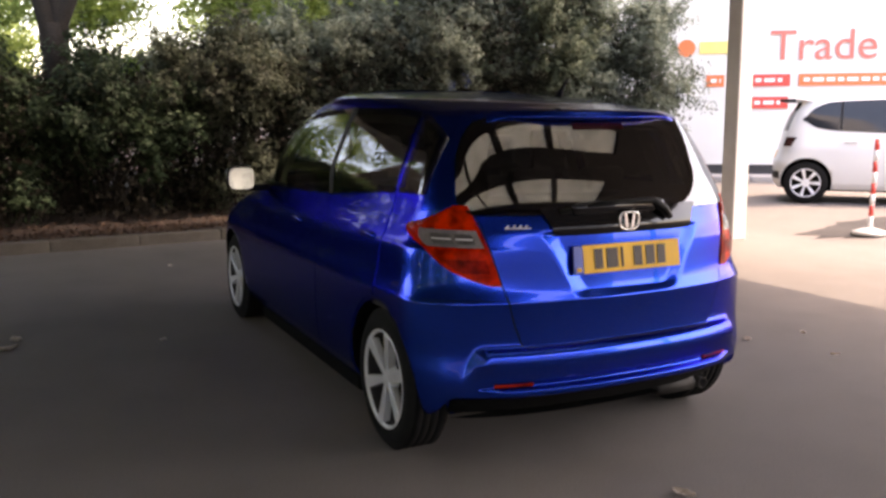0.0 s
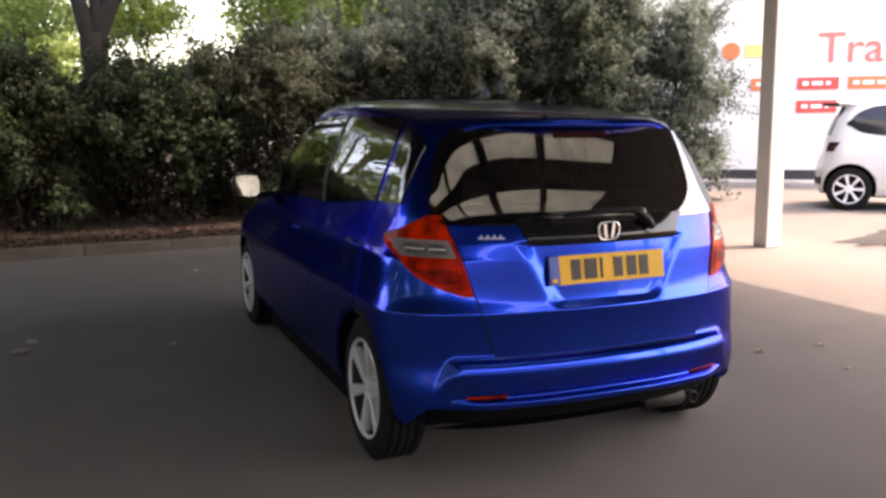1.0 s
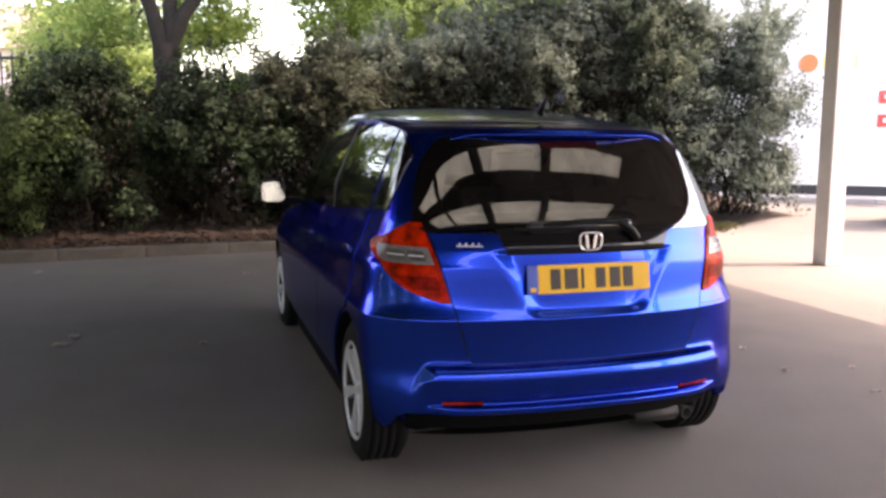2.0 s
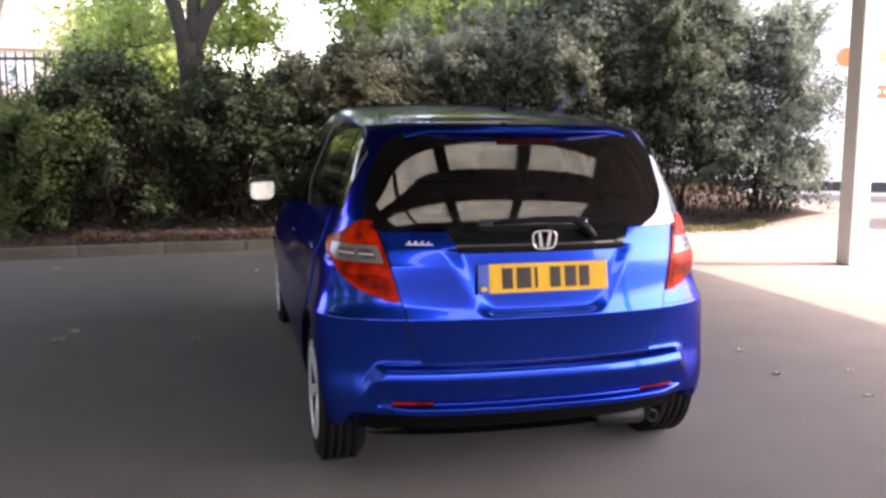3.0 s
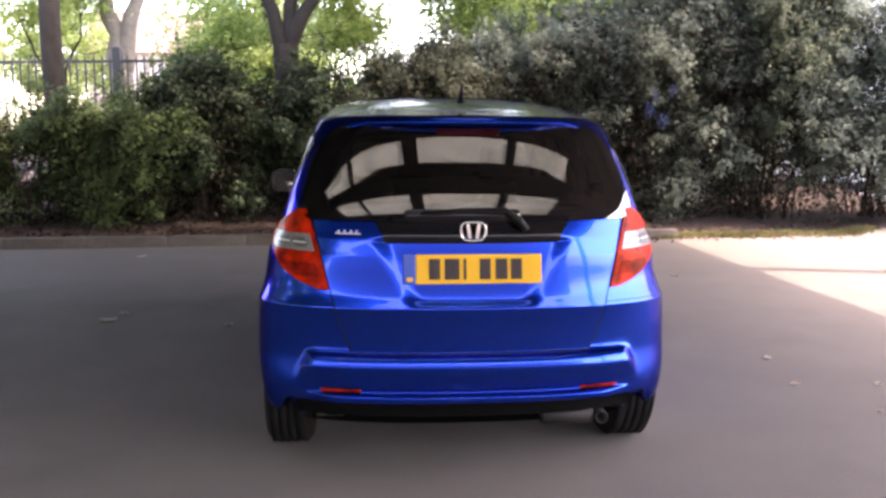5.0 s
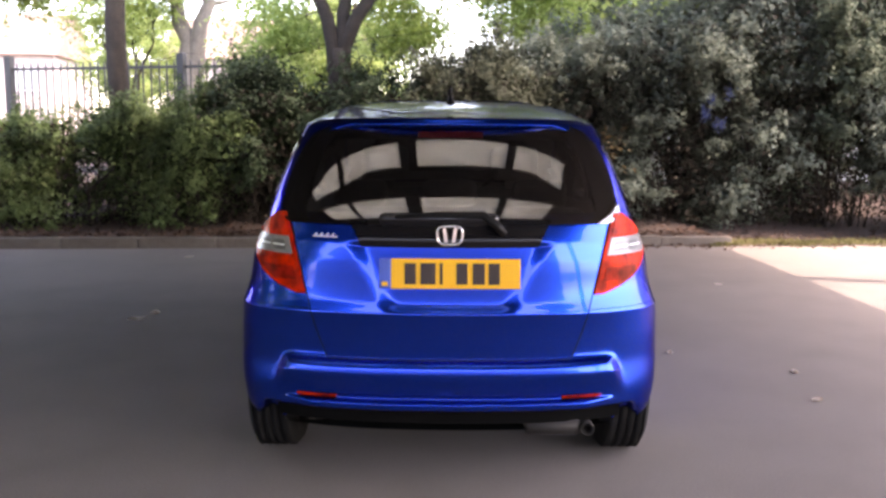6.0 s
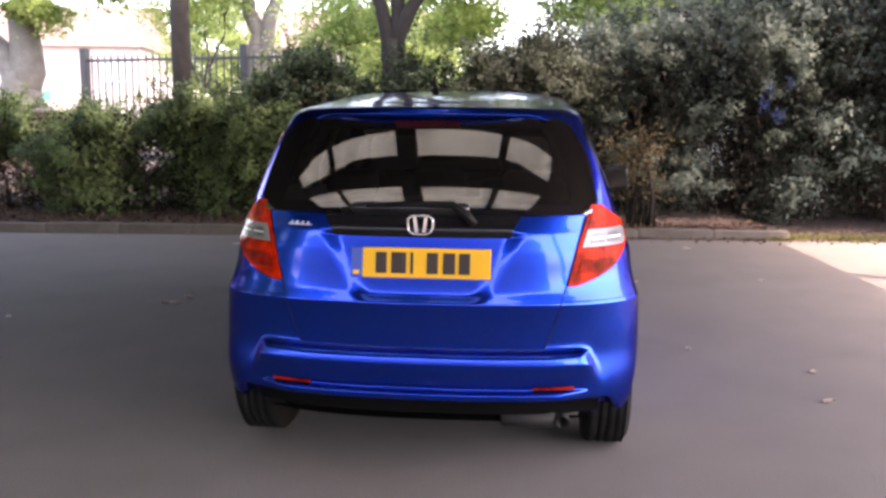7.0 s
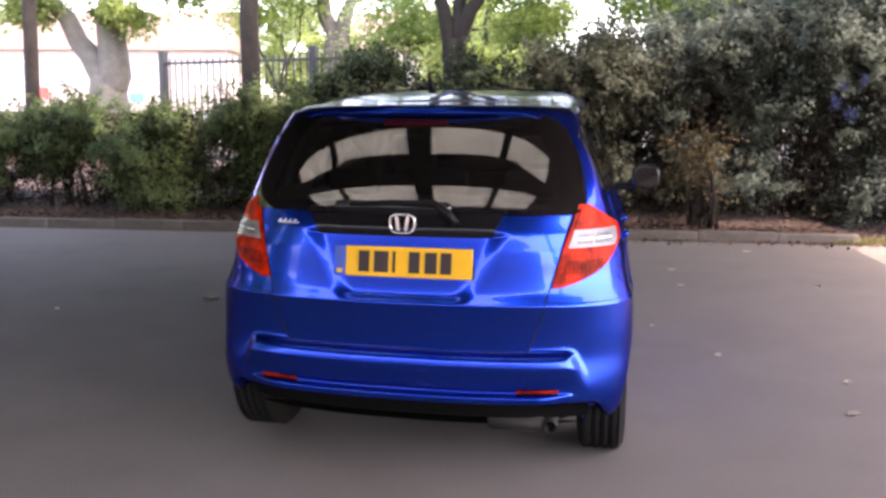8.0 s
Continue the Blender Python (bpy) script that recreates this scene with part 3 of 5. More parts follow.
    grid = [[(x, float(sh.front(np.float64(x), np.float64(z))) + 0.006, z) for x in np.linspace(-1, 1, 25) * (float(sh.w(z)) - 0.06)] for z in np.linspace(1.02, 1.475, 16)]
    v, f = skirted(grid[::-1], lambda p: (0, -0.012, 0))
    link_mesh("windscreen", v, f, M_SIDEGLASS, root, "clear windscreen", True)

    # tailgate below the glass
    gate = curve([(0.51, 0.455), (0.53, 0.462), (0.62, 0.495), (0.75, 0.532), (0.90, 0.570), (1.03, 0.605)])
    back_panel(sh, "tailgate", 0.516, 1.025, lambda z: -gate(z), gate, M_BLUE, root, 0.004, 130, 150, "blue painted tailgate")
    # rear glass with black rim
    back_panel(pane, "rear_window", 1.012, 1.379, lambda z: -rim(z), rim, M_REARGLASS, root, 0.008, 48, 60, "dark tinted curved rear window", 0.004)
    back_panel(pane, "window_surround", 1.018, 1.379, lambda z: rim(z) - 0.10, lambda z: rim(z) - 0.004, M_GLOSSBLACK, root, 0.006, 30, 6, "black printed glass border")
    back_panel(pane, "window_surround", 1.018, 1.379, lambda z: -rim(z) + 0.004, lambda z: -rim(z) + 0.10, M_GLOSSBLACK, root, 0.006, 30, 6, "black printed glass border")
    # black handle garnish with badge
    gar = curve([(0.938, 0.325), (1.03, 0.375)])
    back_panel(sh, "handle_trim", 0.938, 1.03, lambda z: -gar(z), gar, M_GLOSSBLACK, root, 0.014, 10, 30, "gloss black tailgate handle trim")
    y_b = float(sh.back(np.float64(0), np.float64(0.98))) - 0.018
    ring = []
    for k in range(32):
        t = 2 * math.pi * k / 32
        cx, cz = math.cos(t), math.sin(t)
        ring.append((0.046 * math.copysign(abs(cx) ** 0.6, cx) * (1 + 0.08 * cz), 0.98 + 0.034 * math.copysign(abs(cz) ** 0.6, cz)))
    v, f = tube([(x, y_b, z) for x, z in ring + ring[:1]], [0.0045] * 33, 8, False)
    badge = link_mesh("badge", v, f, M_CHROME, root, "chrome maker's badge", True)
    for s in (-1, 1):
        bm = prism([(s * 0.013 - 0.006, 0.952), (s * 0.013 + 0.006, 0.952), (s * 0.021 + 0.006, 1.008), (s * 0.021 - 0.006, 1.008)], 0.012, 0.002)
        bmesh.ops.translate(bm, vec=(0, y_b - 0.006, 0), verts=bm.verts)
        part("badge_bar", bm, M_CHROME, badge)
    # number plate: yellow sheet, blue band, dark bars
    tilt = Matrix.Translation((0, 0.040, 0.838)) @ Matrix.Rotation(radians(-9), 4, "X")
    plate = part("number_plate", boxed((-0.215, -0.006, -0.0555), (0.26, 0.004, 0.0555), 0.003, tilt), M_YELLOW, root, "yellow rear number plate with dark bars")
    part("plate_band", boxed((-0.26, -0.006, -0.0555), (-0.2155, 0.004, 0.0555), 0.003, tilt), M_EUBLUE, plate, "blue end band")
    for a, wd in ((-0.165, 0.046), (-0.107, 0.05), (-0.062, 0.012), (-0.036, 0.012), (0.025, 0.046), (0.085, 0.05), (0.143, 0.046)):
        part("plate_bar", boxed((a, -0.009, -0.039), (a + wd * 0.9, -0.0065, 0.039), 0.001, tilt), M_INK, plate)
    part("plate_mark", boxed((-0.249, -0.009, -0.045), (-0.227, -0.0065, -0.030), 0.001, tilt), M_YELLOW, plate)
    badge = back_panel(sh, "script_badge", 0.963, 0.968, lambda z: -0.512, lambda z: -0.418, M_ALLOY, root, 0.008, 2, 8, "small silver script badge")
    for a, wd in ((-0.507, 0.006), (-0.486, 0.008), (-0.462, 0.007), (-0.440, 0.006)):
        back_panel(sh, "badge_stroke", 0.963, 0.977, lambda z: a + 0.4 * (z - 0.963), lambda z: a + wd + 0.4 * (z - 0.963), M_ALLOY, badge, 0.0082, 2, 2)
    # wiper: pivot cover, arm, blade
    yw = lambda x, z: float(sh.back(np.float64(x), np.float64(z)))
    v, f = tube([(0.20, yw(0.2, 0.985) - 0.03, 0.985), (0.17, yw(0.17, 1.02) - 0.045, 1.02), (0.12, yw(0.12, 1.055) - 0.045, 1.055), (-0.05, yw(0.05, 1.055) - 0.045, 1.056), (-0.2, yw(0.2, 1.04) - 0.04, 1.045)], [0.014, 0.017, 0.016, 0.012, 0.009], 8)
    wiper = link_mesh("rear_wiper", v, f, M_BLACK, root, "black rear wiper arm", True)
    v, f = tube([(0.15 - 0.45 * i / 10, yw(abs(0.15 - 0.45 * i / 10), 1.04) - 0.02, 1.045 - 0.02 * (i / 10) ** 2) for i in range(11)], [0.012] * 11, 6)
    link_mesh("wiper_blade", v, f, M_BLACK, wiper, "", True)
    bm = boxed((-0.26, -0.03, 1.015), (0.18, 0.0, 1.062), 0.018)
    bmesh.ops.translate(bm, vec=(0, 0.065, 0), verts=bm.verts)
    part("wiper_cover", bm, M_GLOSSBLACK, wiper, "black wiper motor cover", True)
    # high brake lamp under the spoiler lip
    back_panel(pane, "high_brake_lamp", 1.328, 1.353, lambda z: -0.125, lambda z: 0.125, M_HIGHLAMP, root, 0.0098, 3, 12, "dark red high brake lamp")
    # tail lamps in three lenses
    inner = curve([(0.752, 0.540), (0.90, 0.578), (1.048, 0.622)])
    outer = curve([(0.752, 0.575), (0.775, 0.64), (0.82, 0.715), (0.87, 0.752), (0.92, 0.772), (0.96, 0.762), (1.01, 0.712), (1.048, 0.66)])
    for s in (-1, 1):
        lo = (lambda z: inner(z)) if s > 0 else (lambda z: -outer(z))
        hi = (lambda z: outer(z)) if s > 0 else (lambda z: -inner(z))
        lamp = back_panel(sh, "tail_lamp", 0.752, 1.048, lo, hi, M_ORANGE, root, 0.010, 26, 16, "red wrap-round tail lamp with a clear band")
        back_panel(sh, "red_lens", 0.966, 1.040, lambda z: lo(z) + 0.012, lambda z: hi(z) - 0.012, M_RED, lamp, 0.0135, 10, 12, "red upper lens")
        back_panel(sh, "clear_lens", 0.893, 0.957, lambda z: lo(z) + 0.014, lambda z: hi(z) - 0.014, M_CLEAR, lamp, 0.0135, 10, 16, "clear silver lens band")
        for k in range(2):
            span = lambda z, q: (lo(z) + 0.032) + (hi(z) - lo(z) - 0.064) * q
            back_panel(sh, "reflector_bowl", 0.905, 0.943, lambda z: span(z, 0.04 + 0.5 * k), lambda z: span(z, 0.48 + 0.5 * k), M_BOWL, lamp, 0.0150, 4, 8, "grey ribbed reflector bowl")
            back_panel(sh, "reflector_rib", 0.921, 0.926, lambda z: span(z, 0.06 + 0.5 * k), lambda z: span(z, 0.46 + 0.5 * k), M_ALLOY, lamp, 0.0162, 2, 8)
        back_panel(sh, "lower_lens", 0.800, 0.850, lambda z: lo(z) + 0.022, lambda z: hi(z) - 0.022, M_TAILDARK, lamp, 0.0125, 8, 12, "darker inner lamp face")
    # Near-black strip: the shade below the bumper lip is put into its colour.
    back_panel(sh, "shaded_valance", 0.232, 0.318, lambda z: -0.68, lambda z: 0.68, M_LINER, root, 0.006, 8, 30, "lower bumper strip blackened as the shade under the lip")
    # low reflectors
    for s in (-1, 1):
        a, b = (0.425, 0.575) if s > 0 else (-0.575, -0.425)
        back_panel(sh, "rear_reflector", 0.362, 0.378, lambda z: a, lambda z: b, M_REFLECTOR, root, 0.007, 4, 12, "red bumper reflector")
    # seams of the bumper
    for s in (-1, 1):
        pts = [(s * x, float(sh.back(np.float64(x), np.float64(0.700))) - 0.0005, 0.700) for x in np.linspace(0.520, 0.80, 16)]
        v, f = tube(pts, [0.0014] * 16, 6)
        link_mesh("bumper_seam", v, f, M_BLACK, root)
    for s in (-1, 1):
        zs = np.linspace(0.518, 1.02, 34)
        pts = [(s * (float(gate(z)) + 0.004), float(sh.back(np.float64(gate(z) + 0.004), np.float64(z))) - 0.0015, z) for z in zs]
        v, f = tube(pts, [0.0026] * len(pts), 6)
        link_mesh("tailgate_seam", v, f, M_BLACK, root)
        # rounded panel edge beside the gap
        zs = np.linspace(0.522, 0.684, 14)
        pts = [(s * (float(gate(z)) - 0.001), float(sh.back(np.float64(gate(z) - 0.001), np.float64(z))) - 0.0008, z) for z in zs]
        v, f = tube(pts, [0.0032] * len(pts), 8)
        link_mesh("tailgate_edge", v, f, M_BLUE, root, "", True)
    pts = [(x, float(sh.back(np.float64(abs(x)), np.float64(0.513))) - 0.0015, 0.513) for x in np.linspace(-0.455, 0.455, 40)]
    v, f = tube(pts, [0.0026] * 40, 6)
    link_mesh("tailgate_seam", v, f, M_BLACK, root)
    # roof aerial
    v, f = tube([(0, 0.545, 1.478), (0, 0.525, 1.50), (0, 0.48, 1.545)], [0.018, 0.010, 0.004], 8)
    link_mesh("aerial", v, f, M_BLACK, root, "short black roof aerial", True)
    # exhaust
    v, f = lathe([(-0.2, 0.024), (0.0, 0.026), (0.0, 0.022), (-0.18, 0.02)], 20)
    exhaust = link_mesh("exhaust_pipe", [(0.545 + b, 0.17 - a, 0.205 + c) for a, b, c in v], f, M_SILENCER, root, "", True)
    v, f = lathe([(0.0, 0.002), (0.0, 0.042), (0.012, 0.052), (0.205, 0.052), (0.217, 0.042), (0.217, 0.002)], 20)
    link_mesh("silencer", [(0.30 + a, 0.23 + b, 0.206 + 0.8 * c) for a, b, c in v], f, M_SILENCER, exhaust, "dull grey steel silencer", True)
    # underbody
    bm = boxed((-0.62, 0.46, 0.125), (0.62, 3.65, 0.255), 0.05)
    box(bm, (-0.785, 0.98, 0.12), (0.785, 2.74, 0.215), 0.02)
    part("underbody", bm, M_LINER, root, "dark underbody")
    # side glass, doors, handles, mirrors
    arch = lambda y, c: 0.30 + math.sqrt(max(0.0, 0.352**2 - (y - c) ** 2)) if abs(y - c) < 0.352 else 0.26
    for s in (-1, 1):
        side_panel(sh, "side_window", s, 0.40, 0.64, lowline, lambda y: float(top(y)), M_SIDEGLASS, root, 0.006, 10, 10, "small rear quarter window")
        side_panel(sh, "side_window", s, 0.68, 1.40, lowline, top, M_SIDEGLASS, root, 0.006, 14, 14, "rear door window")
        side_panel(sh, "side_window", s, 1.46, 2.72, lowline, top, M_SIDEGLASS, root, 0.006, 14, 24, "front door window")
        side_panel(sh, "window_pillar", s, 1.402, 1.458, lambda y: lowline(y) - 0.004, lambda y: top(y) + 0.004, M_BLACK, root, 0.0075, 10, 3)
        for a, b, c in ((0.66, 1.425, 0.60), (1.433, 2.62, 3.32)):
            door = side_panel(sh, "door", s, a, b, lambda y: max(arch(y, c), 0.27), lambda y: lowline(y) - 0.012, M_BLUE, root, 0.004, 20, 24, "blue painted door")
            yh, zh = (a + 0.15, 0.885) if c < 1 else (a + 0.42, 0.85)
            xh = float(sh.side(yh, zh))
            bm = boxed((-0.012, -0.085, -0.014), (0.022, 0.085, 0.014), 0.011)
            bmesh.ops.transform(bm, matrix=Matrix.Translation((s * (xh + 0.002), yh, zh)), verts=bm.verts)
            part("door_handle", bm, M_BLUE, door, "", True)
        mir = bmesh.new()
        bmesh.ops.create_uvsphere(mir, u_segments=20, v_segments=12, radius=1.0)
        for vert in mir.verts:
            c = vert.co
            vert.co = Vector((math.copysign(abs(c.x) ** 0.7, c.x) * 0.088, math.copysign(abs(c.y) ** 0.8, c.y) * 0.075 + 0.01 * c.x, math.copysign(abs(c.z) ** 0.75, c.z) * 0.078))
            if vert.co.y < -0.03:
                vert.co.y = -0.03
        bmesh.ops.translate(mir, vec=(s * 0.945, 2.55, 1.035), verts=mir.verts)
        mirror = part("door_mirror", mir, M_GLOSSBLACK, root, "black door mirror" if s > 0 else "black door mirror with bright glass", True)
        bm = bmesh.new()
        bmesh.ops.create_circle(bm, cap_ends=True, segments=28, radius=1.0)
        for vert in bm.verts:
            c = vert.co.copy()
            vert.co = Vector((math.copysign(abs(c.x) ** 0.5, c.x) * 0.072, 0, math.copysign(abs(c.y) ** 0.5, c.y) * 0.064))
        bmesh.ops.solidify(bm, geom=bm.faces[:], thickness=0.004)
        bmesh.ops.transform(bm, matrix=Matrix.Translation((s * 0.947, 2.488, 1.035)) @ Matrix.Rotation(radians(-10 if s < 0 else -6), 4, "Z") @ Matrix.Rotation(radians(-16.5 if s < 0 else -25), 4, "X"), verts=bm.verts)
        part("mirror_glass", bm, M_MIRROR, mirror)
        bm = boxed((-0.07, -0.03, -0.02), (0.07, 0.03, 0.02), 0.01)
        bmesh.ops.translate(bm, vec=(s * 0.83, 2.57, 0.972), verts=bm.verts)
        part("mirror_arm", bm, M_BLACK, mirror)
        for y in (0.60, 3.32):
            wheel(root, s * 0.730, y, 0.30, 0.208, s, 6, M_ALLOY, 0.0155)
    # cabin: seats with head restraints, dashboard and wheel seen dimly
    for x, y in ((-0.36, 1.72), (0.36, 1.72)):
        bm = boxed((x - 0.24, y, 0.45), (x + 0.24, y + 0.15, 1.06), 0.05)
        box(bm, (x - 0.24, y + 0.1, 0.42), (x + 0.24, y + 0.6, 0.56), 0.05)
        seat = part("front_seat", bm, M_SEAT, root, "dark cloth front seat")
        part("head_restraint", boxed((x - 0.13, y - 0.02, 1.10), (x + 0.13, y + 0.09, 1.29), 0.04), M_SEAT, seat)
        part("restraint_rods", boxed((x - 0.05, y + 0.03, 1.05), (x + 0.05, y + 0.045, 1.11)), M_STEEL, seat)
    bench = part("rear_bench", boxed((-0.62, 0.72, 0.42), (0.62, 0.9, 1.02), 0.05), M_SEAT, root, "dark cloth rear bench")
    for x in (-0.4, 0.0, 0.4):
        part("head_restraint", boxed((x - 0.12, 0.72, 1.03), (x + 0.12, 0.80, 1.15), 0.03), M_SEAT, bench)
    part("dashboard", boxed((-0.66, 2.45, 0.7), (0.66, 2.85, 0.98), 0.06), M_SEAT, root, "dark dashboard")
    v, f = tube([(0.36 + 0.18 * math.cos(t), 2.36 - 0.05 * math.sin(t), 0.93 + 0.18 * math.sin(t)) for t in np.linspace(0, 2 * math.pi, 25)], [0.014] * 25, 8, False)
    link_mesh("steering_wheel", v, f, M_BLACK, root, "", True)
    return root


def white_car():
    root = thing("hatchback_car", (8.18, 10.70, 0.19), "white small hatchback parked in the sun", "car", turn=-142)
    sh = Shell(
        y0=[(0.2, 0.06), (0.3, 0.0), (0.55, 0.0), (0.7, 0.05), (0.9575, 0.10), (1.245, 0.20), (1.429, 0.30), (1.452, 0.20), (1.4865, 0.22), (1.521, 0.5), (1.544, 0.9), (1.5613, 1.3)],
        y1=[(0.2, 3.5), (0.35, 3.58), (0.55, 3.6), (0.7, 3.52), (0.85, 3.2), (0.9575, 2.85), (1.245, 2.4), (1.452, 2.0), (1.521, 1.8), (1.5613, 1.5)],
        w=[(0.2, 0.77), (0.3, 0.81), (0.55, 0.83), (0.75, 0.82), (0.9, 0.78), (1.0725, 0.73), (1.3025, 0.66), (1.4405, 0.60), (1.498, 0.54), (1.5325, 0.45), (1.5613, 0.2)],
        r=[(0.2, 0.4), (0.7, 0.42), (1.015, 0.40), (1.452, 0.3), (1.5613, 0.1)],
        rf=[(0.2, 0.6), (0.9, 0.8), (1.475, 0.4), (1.5613, 0.1)])
    rows = list(np.linspace(0.2, 1.36, 40)) + list(np.linspace(1.383, 1.5613, 16))
    car_body(sh, rows, root, M_WHITE, [(0.50, 0.30, 0.34), (2.92, 0.30, 0.34)])
    lowline = curve([(0.3, 1.176), (0.42, 1.1645), (0.62, 1.061), (1.0, 1.015), (2.4, 0.969), (3.0, 0.9575)])
    top = curve([(0.3, 1.1875), (0.42, 1.1932), (0.55, 1.3255), (0.8, 1.4232), (1.7, 1.452), (2.0, 1.383), (2.35, 1.1875), (2.7, 0.9805)])
    for s in (-1, 1):
        side_panel(sh, "side_window", s, 0.42, 0.9, lowline, top, M_PANE, root, 0.005, 10, 10, "dark rear quarter window")
        side_panel(sh, "side_window", s, 0.93, 1.55, lowline, top, M_PANE, root, 0.005, 10, 12, "dark side window")
        side_panel(sh, "side_window", s, 1.61, 2.6, lowline, top, M_PANE, root, 0.005, 10, 16, "dark side window")
        for a, b in ((0.902, 0.928), (1.552, 1.608)):
            side_panel(sh, "window_pillar", s, a, b, lowline, top, M_BLACK, root, 0.0065, 8, 3)
        for a, b in ((0.9, 1.57), (1.58, 2.62)):
            door = side_panel(sh, "door", s, a, b, lambda y: 0.28 if y > 1.0 else 0.28 + 0.3 * (1.0 - y), lambda y: lowline(y) - 0.012, M_WHITE, root, 0.004, 12, 12, "white painted door")
            bm = boxed((-0.01, -0.08, -0.012), (0.022, 0.08, 0.012), 0.009)
            bmesh.ops.translate(bm, vec=(s * (float(sh.side(a + 0.15, 0.87)) + 0.01), a + 0.15, 0.87), verts=bm.verts)
            part("door_handle", bm, M_WHITE, door)
        lo, hi = (0.60, 0.74) if s > 0 else (-0.74, -0.60)
        back_panel(sh, "tail_lamp", 0.80, 0.93, lambda z: lo, lambda z: hi, M_WLAMP, root, 0.008, 10, 8, "dark smoked tail lamp")
        for y in (0.50, 2.92):
            wheel(root, s * 0.735, y, 0.295, 0.198, s, 7, M_ALLOY, 0.012)
    back_panel(sh, "rear_window", 1.02, 1.43, lambda z: -0.56 + 0.25 * (z - 1.0), lambda z: 0.56 - 0.25 * (z - 1.0), M_PANE, root, 0.006, 12, 16, "dark rear window")
    back_panel(sh, "number_plate", 0.62, 0.73, lambda z: -0.26, lambda z: 0.26, M_YELLOW, root, 0.012, 3, 12, "yellow rear number plate")
    back_panel(sh, "bumper_insert", 0.34, 0.44, lambda z: -0.66, lambda z: 0.66, M_BLACK, root, 0.008, 4, 20, "dark lower bumper insert")
    bm = boxed((-0.5, 0.08, 1.435), (0.5, 0.30, 1.475), 0.012)
    part("roof_spoiler", bm, M_BLACK, root, "dark roof spoiler")
    part("underbody", boxed((-0.6, 0.25, 0.17), (0.6, 3.3, 0.215), 0.02), M_LINER, root, "dark underbody")
    return root


# ---- ground ----
def height(x, y):
    """Forecourt level: flat, with a gentle rise towards the far bay."""
    return 0.19 * step(5.8, 7.8, x) * step(4.0, 8.0, y)


def kerb_y(x):
    return 11.24 + 0.08 * x


def make_ground():
    xs = np.unique(np.concatenate([np.linspace(-900, -20, 12), np.linspace(-20, 20, 81), np.linspace(20, 900, 12)]))
    ys = np.unique(np.concatenate([np.linspace(-900, -12, 12), np.linspace(-12, 30, 85), np.linspace(30, 1200, 14)]))
    verts = [(x, y, float(height(np.float64(x), np.float64(y)))) for y in ys for x in xs]
    n = len(xs)
    faces = [(j * n + i, j * n + i + 1, (j + 1) * n + i + 1, (j + 1) * n + i) for j in range(len(ys) - 1) for i in range(n - 1)]
    g = link_mesh("ground", verts, faces, M_ASPHALT, None, "", True)
    tagged(g, "worn grey asphalt forecourt", "ground", kind="structure")
    # planting bed behind the kerb, banked up towards the fence
    xs = np.linspace(-30, 7.6, 120)
    ys = np.concatenate([np.linspace(0.151, 3, 20), np.linspace(3.4, 22, 18)])
    verts, faces = [], []
    for d in ys:
        for x in xs:
            z = 0.10 + 0.38 * step(0.2, 4.5, d) + 0.03 * noise.noise(Vector((x * 1.3, d * 1.3, 0))) * min(1, d)
            rise = float(height(np.float64(x), np.float64(12.0)))
            # past the last kerb stone the soil runs out onto the forecourt
            low = 0.004 + 0.40 * float(step(0.1, 4.5, d))
            e = float(step(3.28, 3.60, x))
            z = (z if d > 0.16 else 0.105) * (1 - e) + low * e
            verts.append((x, kerb_y(x) + d, z + rise))
    n = len(xs)
    faces = [(j * n + i, j * n + i + 1, (j + 1) * n + i + 1, (j + 1) * n + i) for j in range(len(ys) - 1) for i in range(n - 1)]
    bed = link_mesh("planting_bed", verts, faces, M_SOIL, None, "", True)
    tagged(bed, "dark bark-covered soil bed behind the kerb", "soil", kind="structure")


def make_kerb():
    root = thing("kerb", (0, 0, 0), "low weathered concrete kerb along the planting bed", "kerb", kind="structure")
    bm = boxed((-0.4565, 0, -0.05), (0.4565, 0.15, 0.125), 0.012)
    first = None
    x = -17.0
    while x < 3.2:
        a = math.atan(0.075)
        m = pose(x, kerb_y(x) + random.uniform(-0.006, 0.006), random.uniform(-0.008, 0.006) + float(height(np.float64(x), np.float64(11.6))), 0, 0, math.degrees(a))
        if first is None:
            first = part("kerb_stone", bm, M_CONCRETE, root)
            first.matrix_basis = m
        else:
            ob = new("kerb_stone", first.data)
            ob.parent = root
            ob.matrix_basis = m
        x += 0.915


# ---- canopy ----
CAN_Z = 3.5
CAN_X0, CAN_X1, CAN_Y0, CAN_Y1 = -7.3, 5.44, -5.3, 11.45
LIGHT_COLS = ((-3.08, -1.96), (-1.84, -0.62), (-0.38, 0.73), (0.86, 2.02))
LIGHT_ROWS = ((1.30, 2.28), (2.85, 3.33))


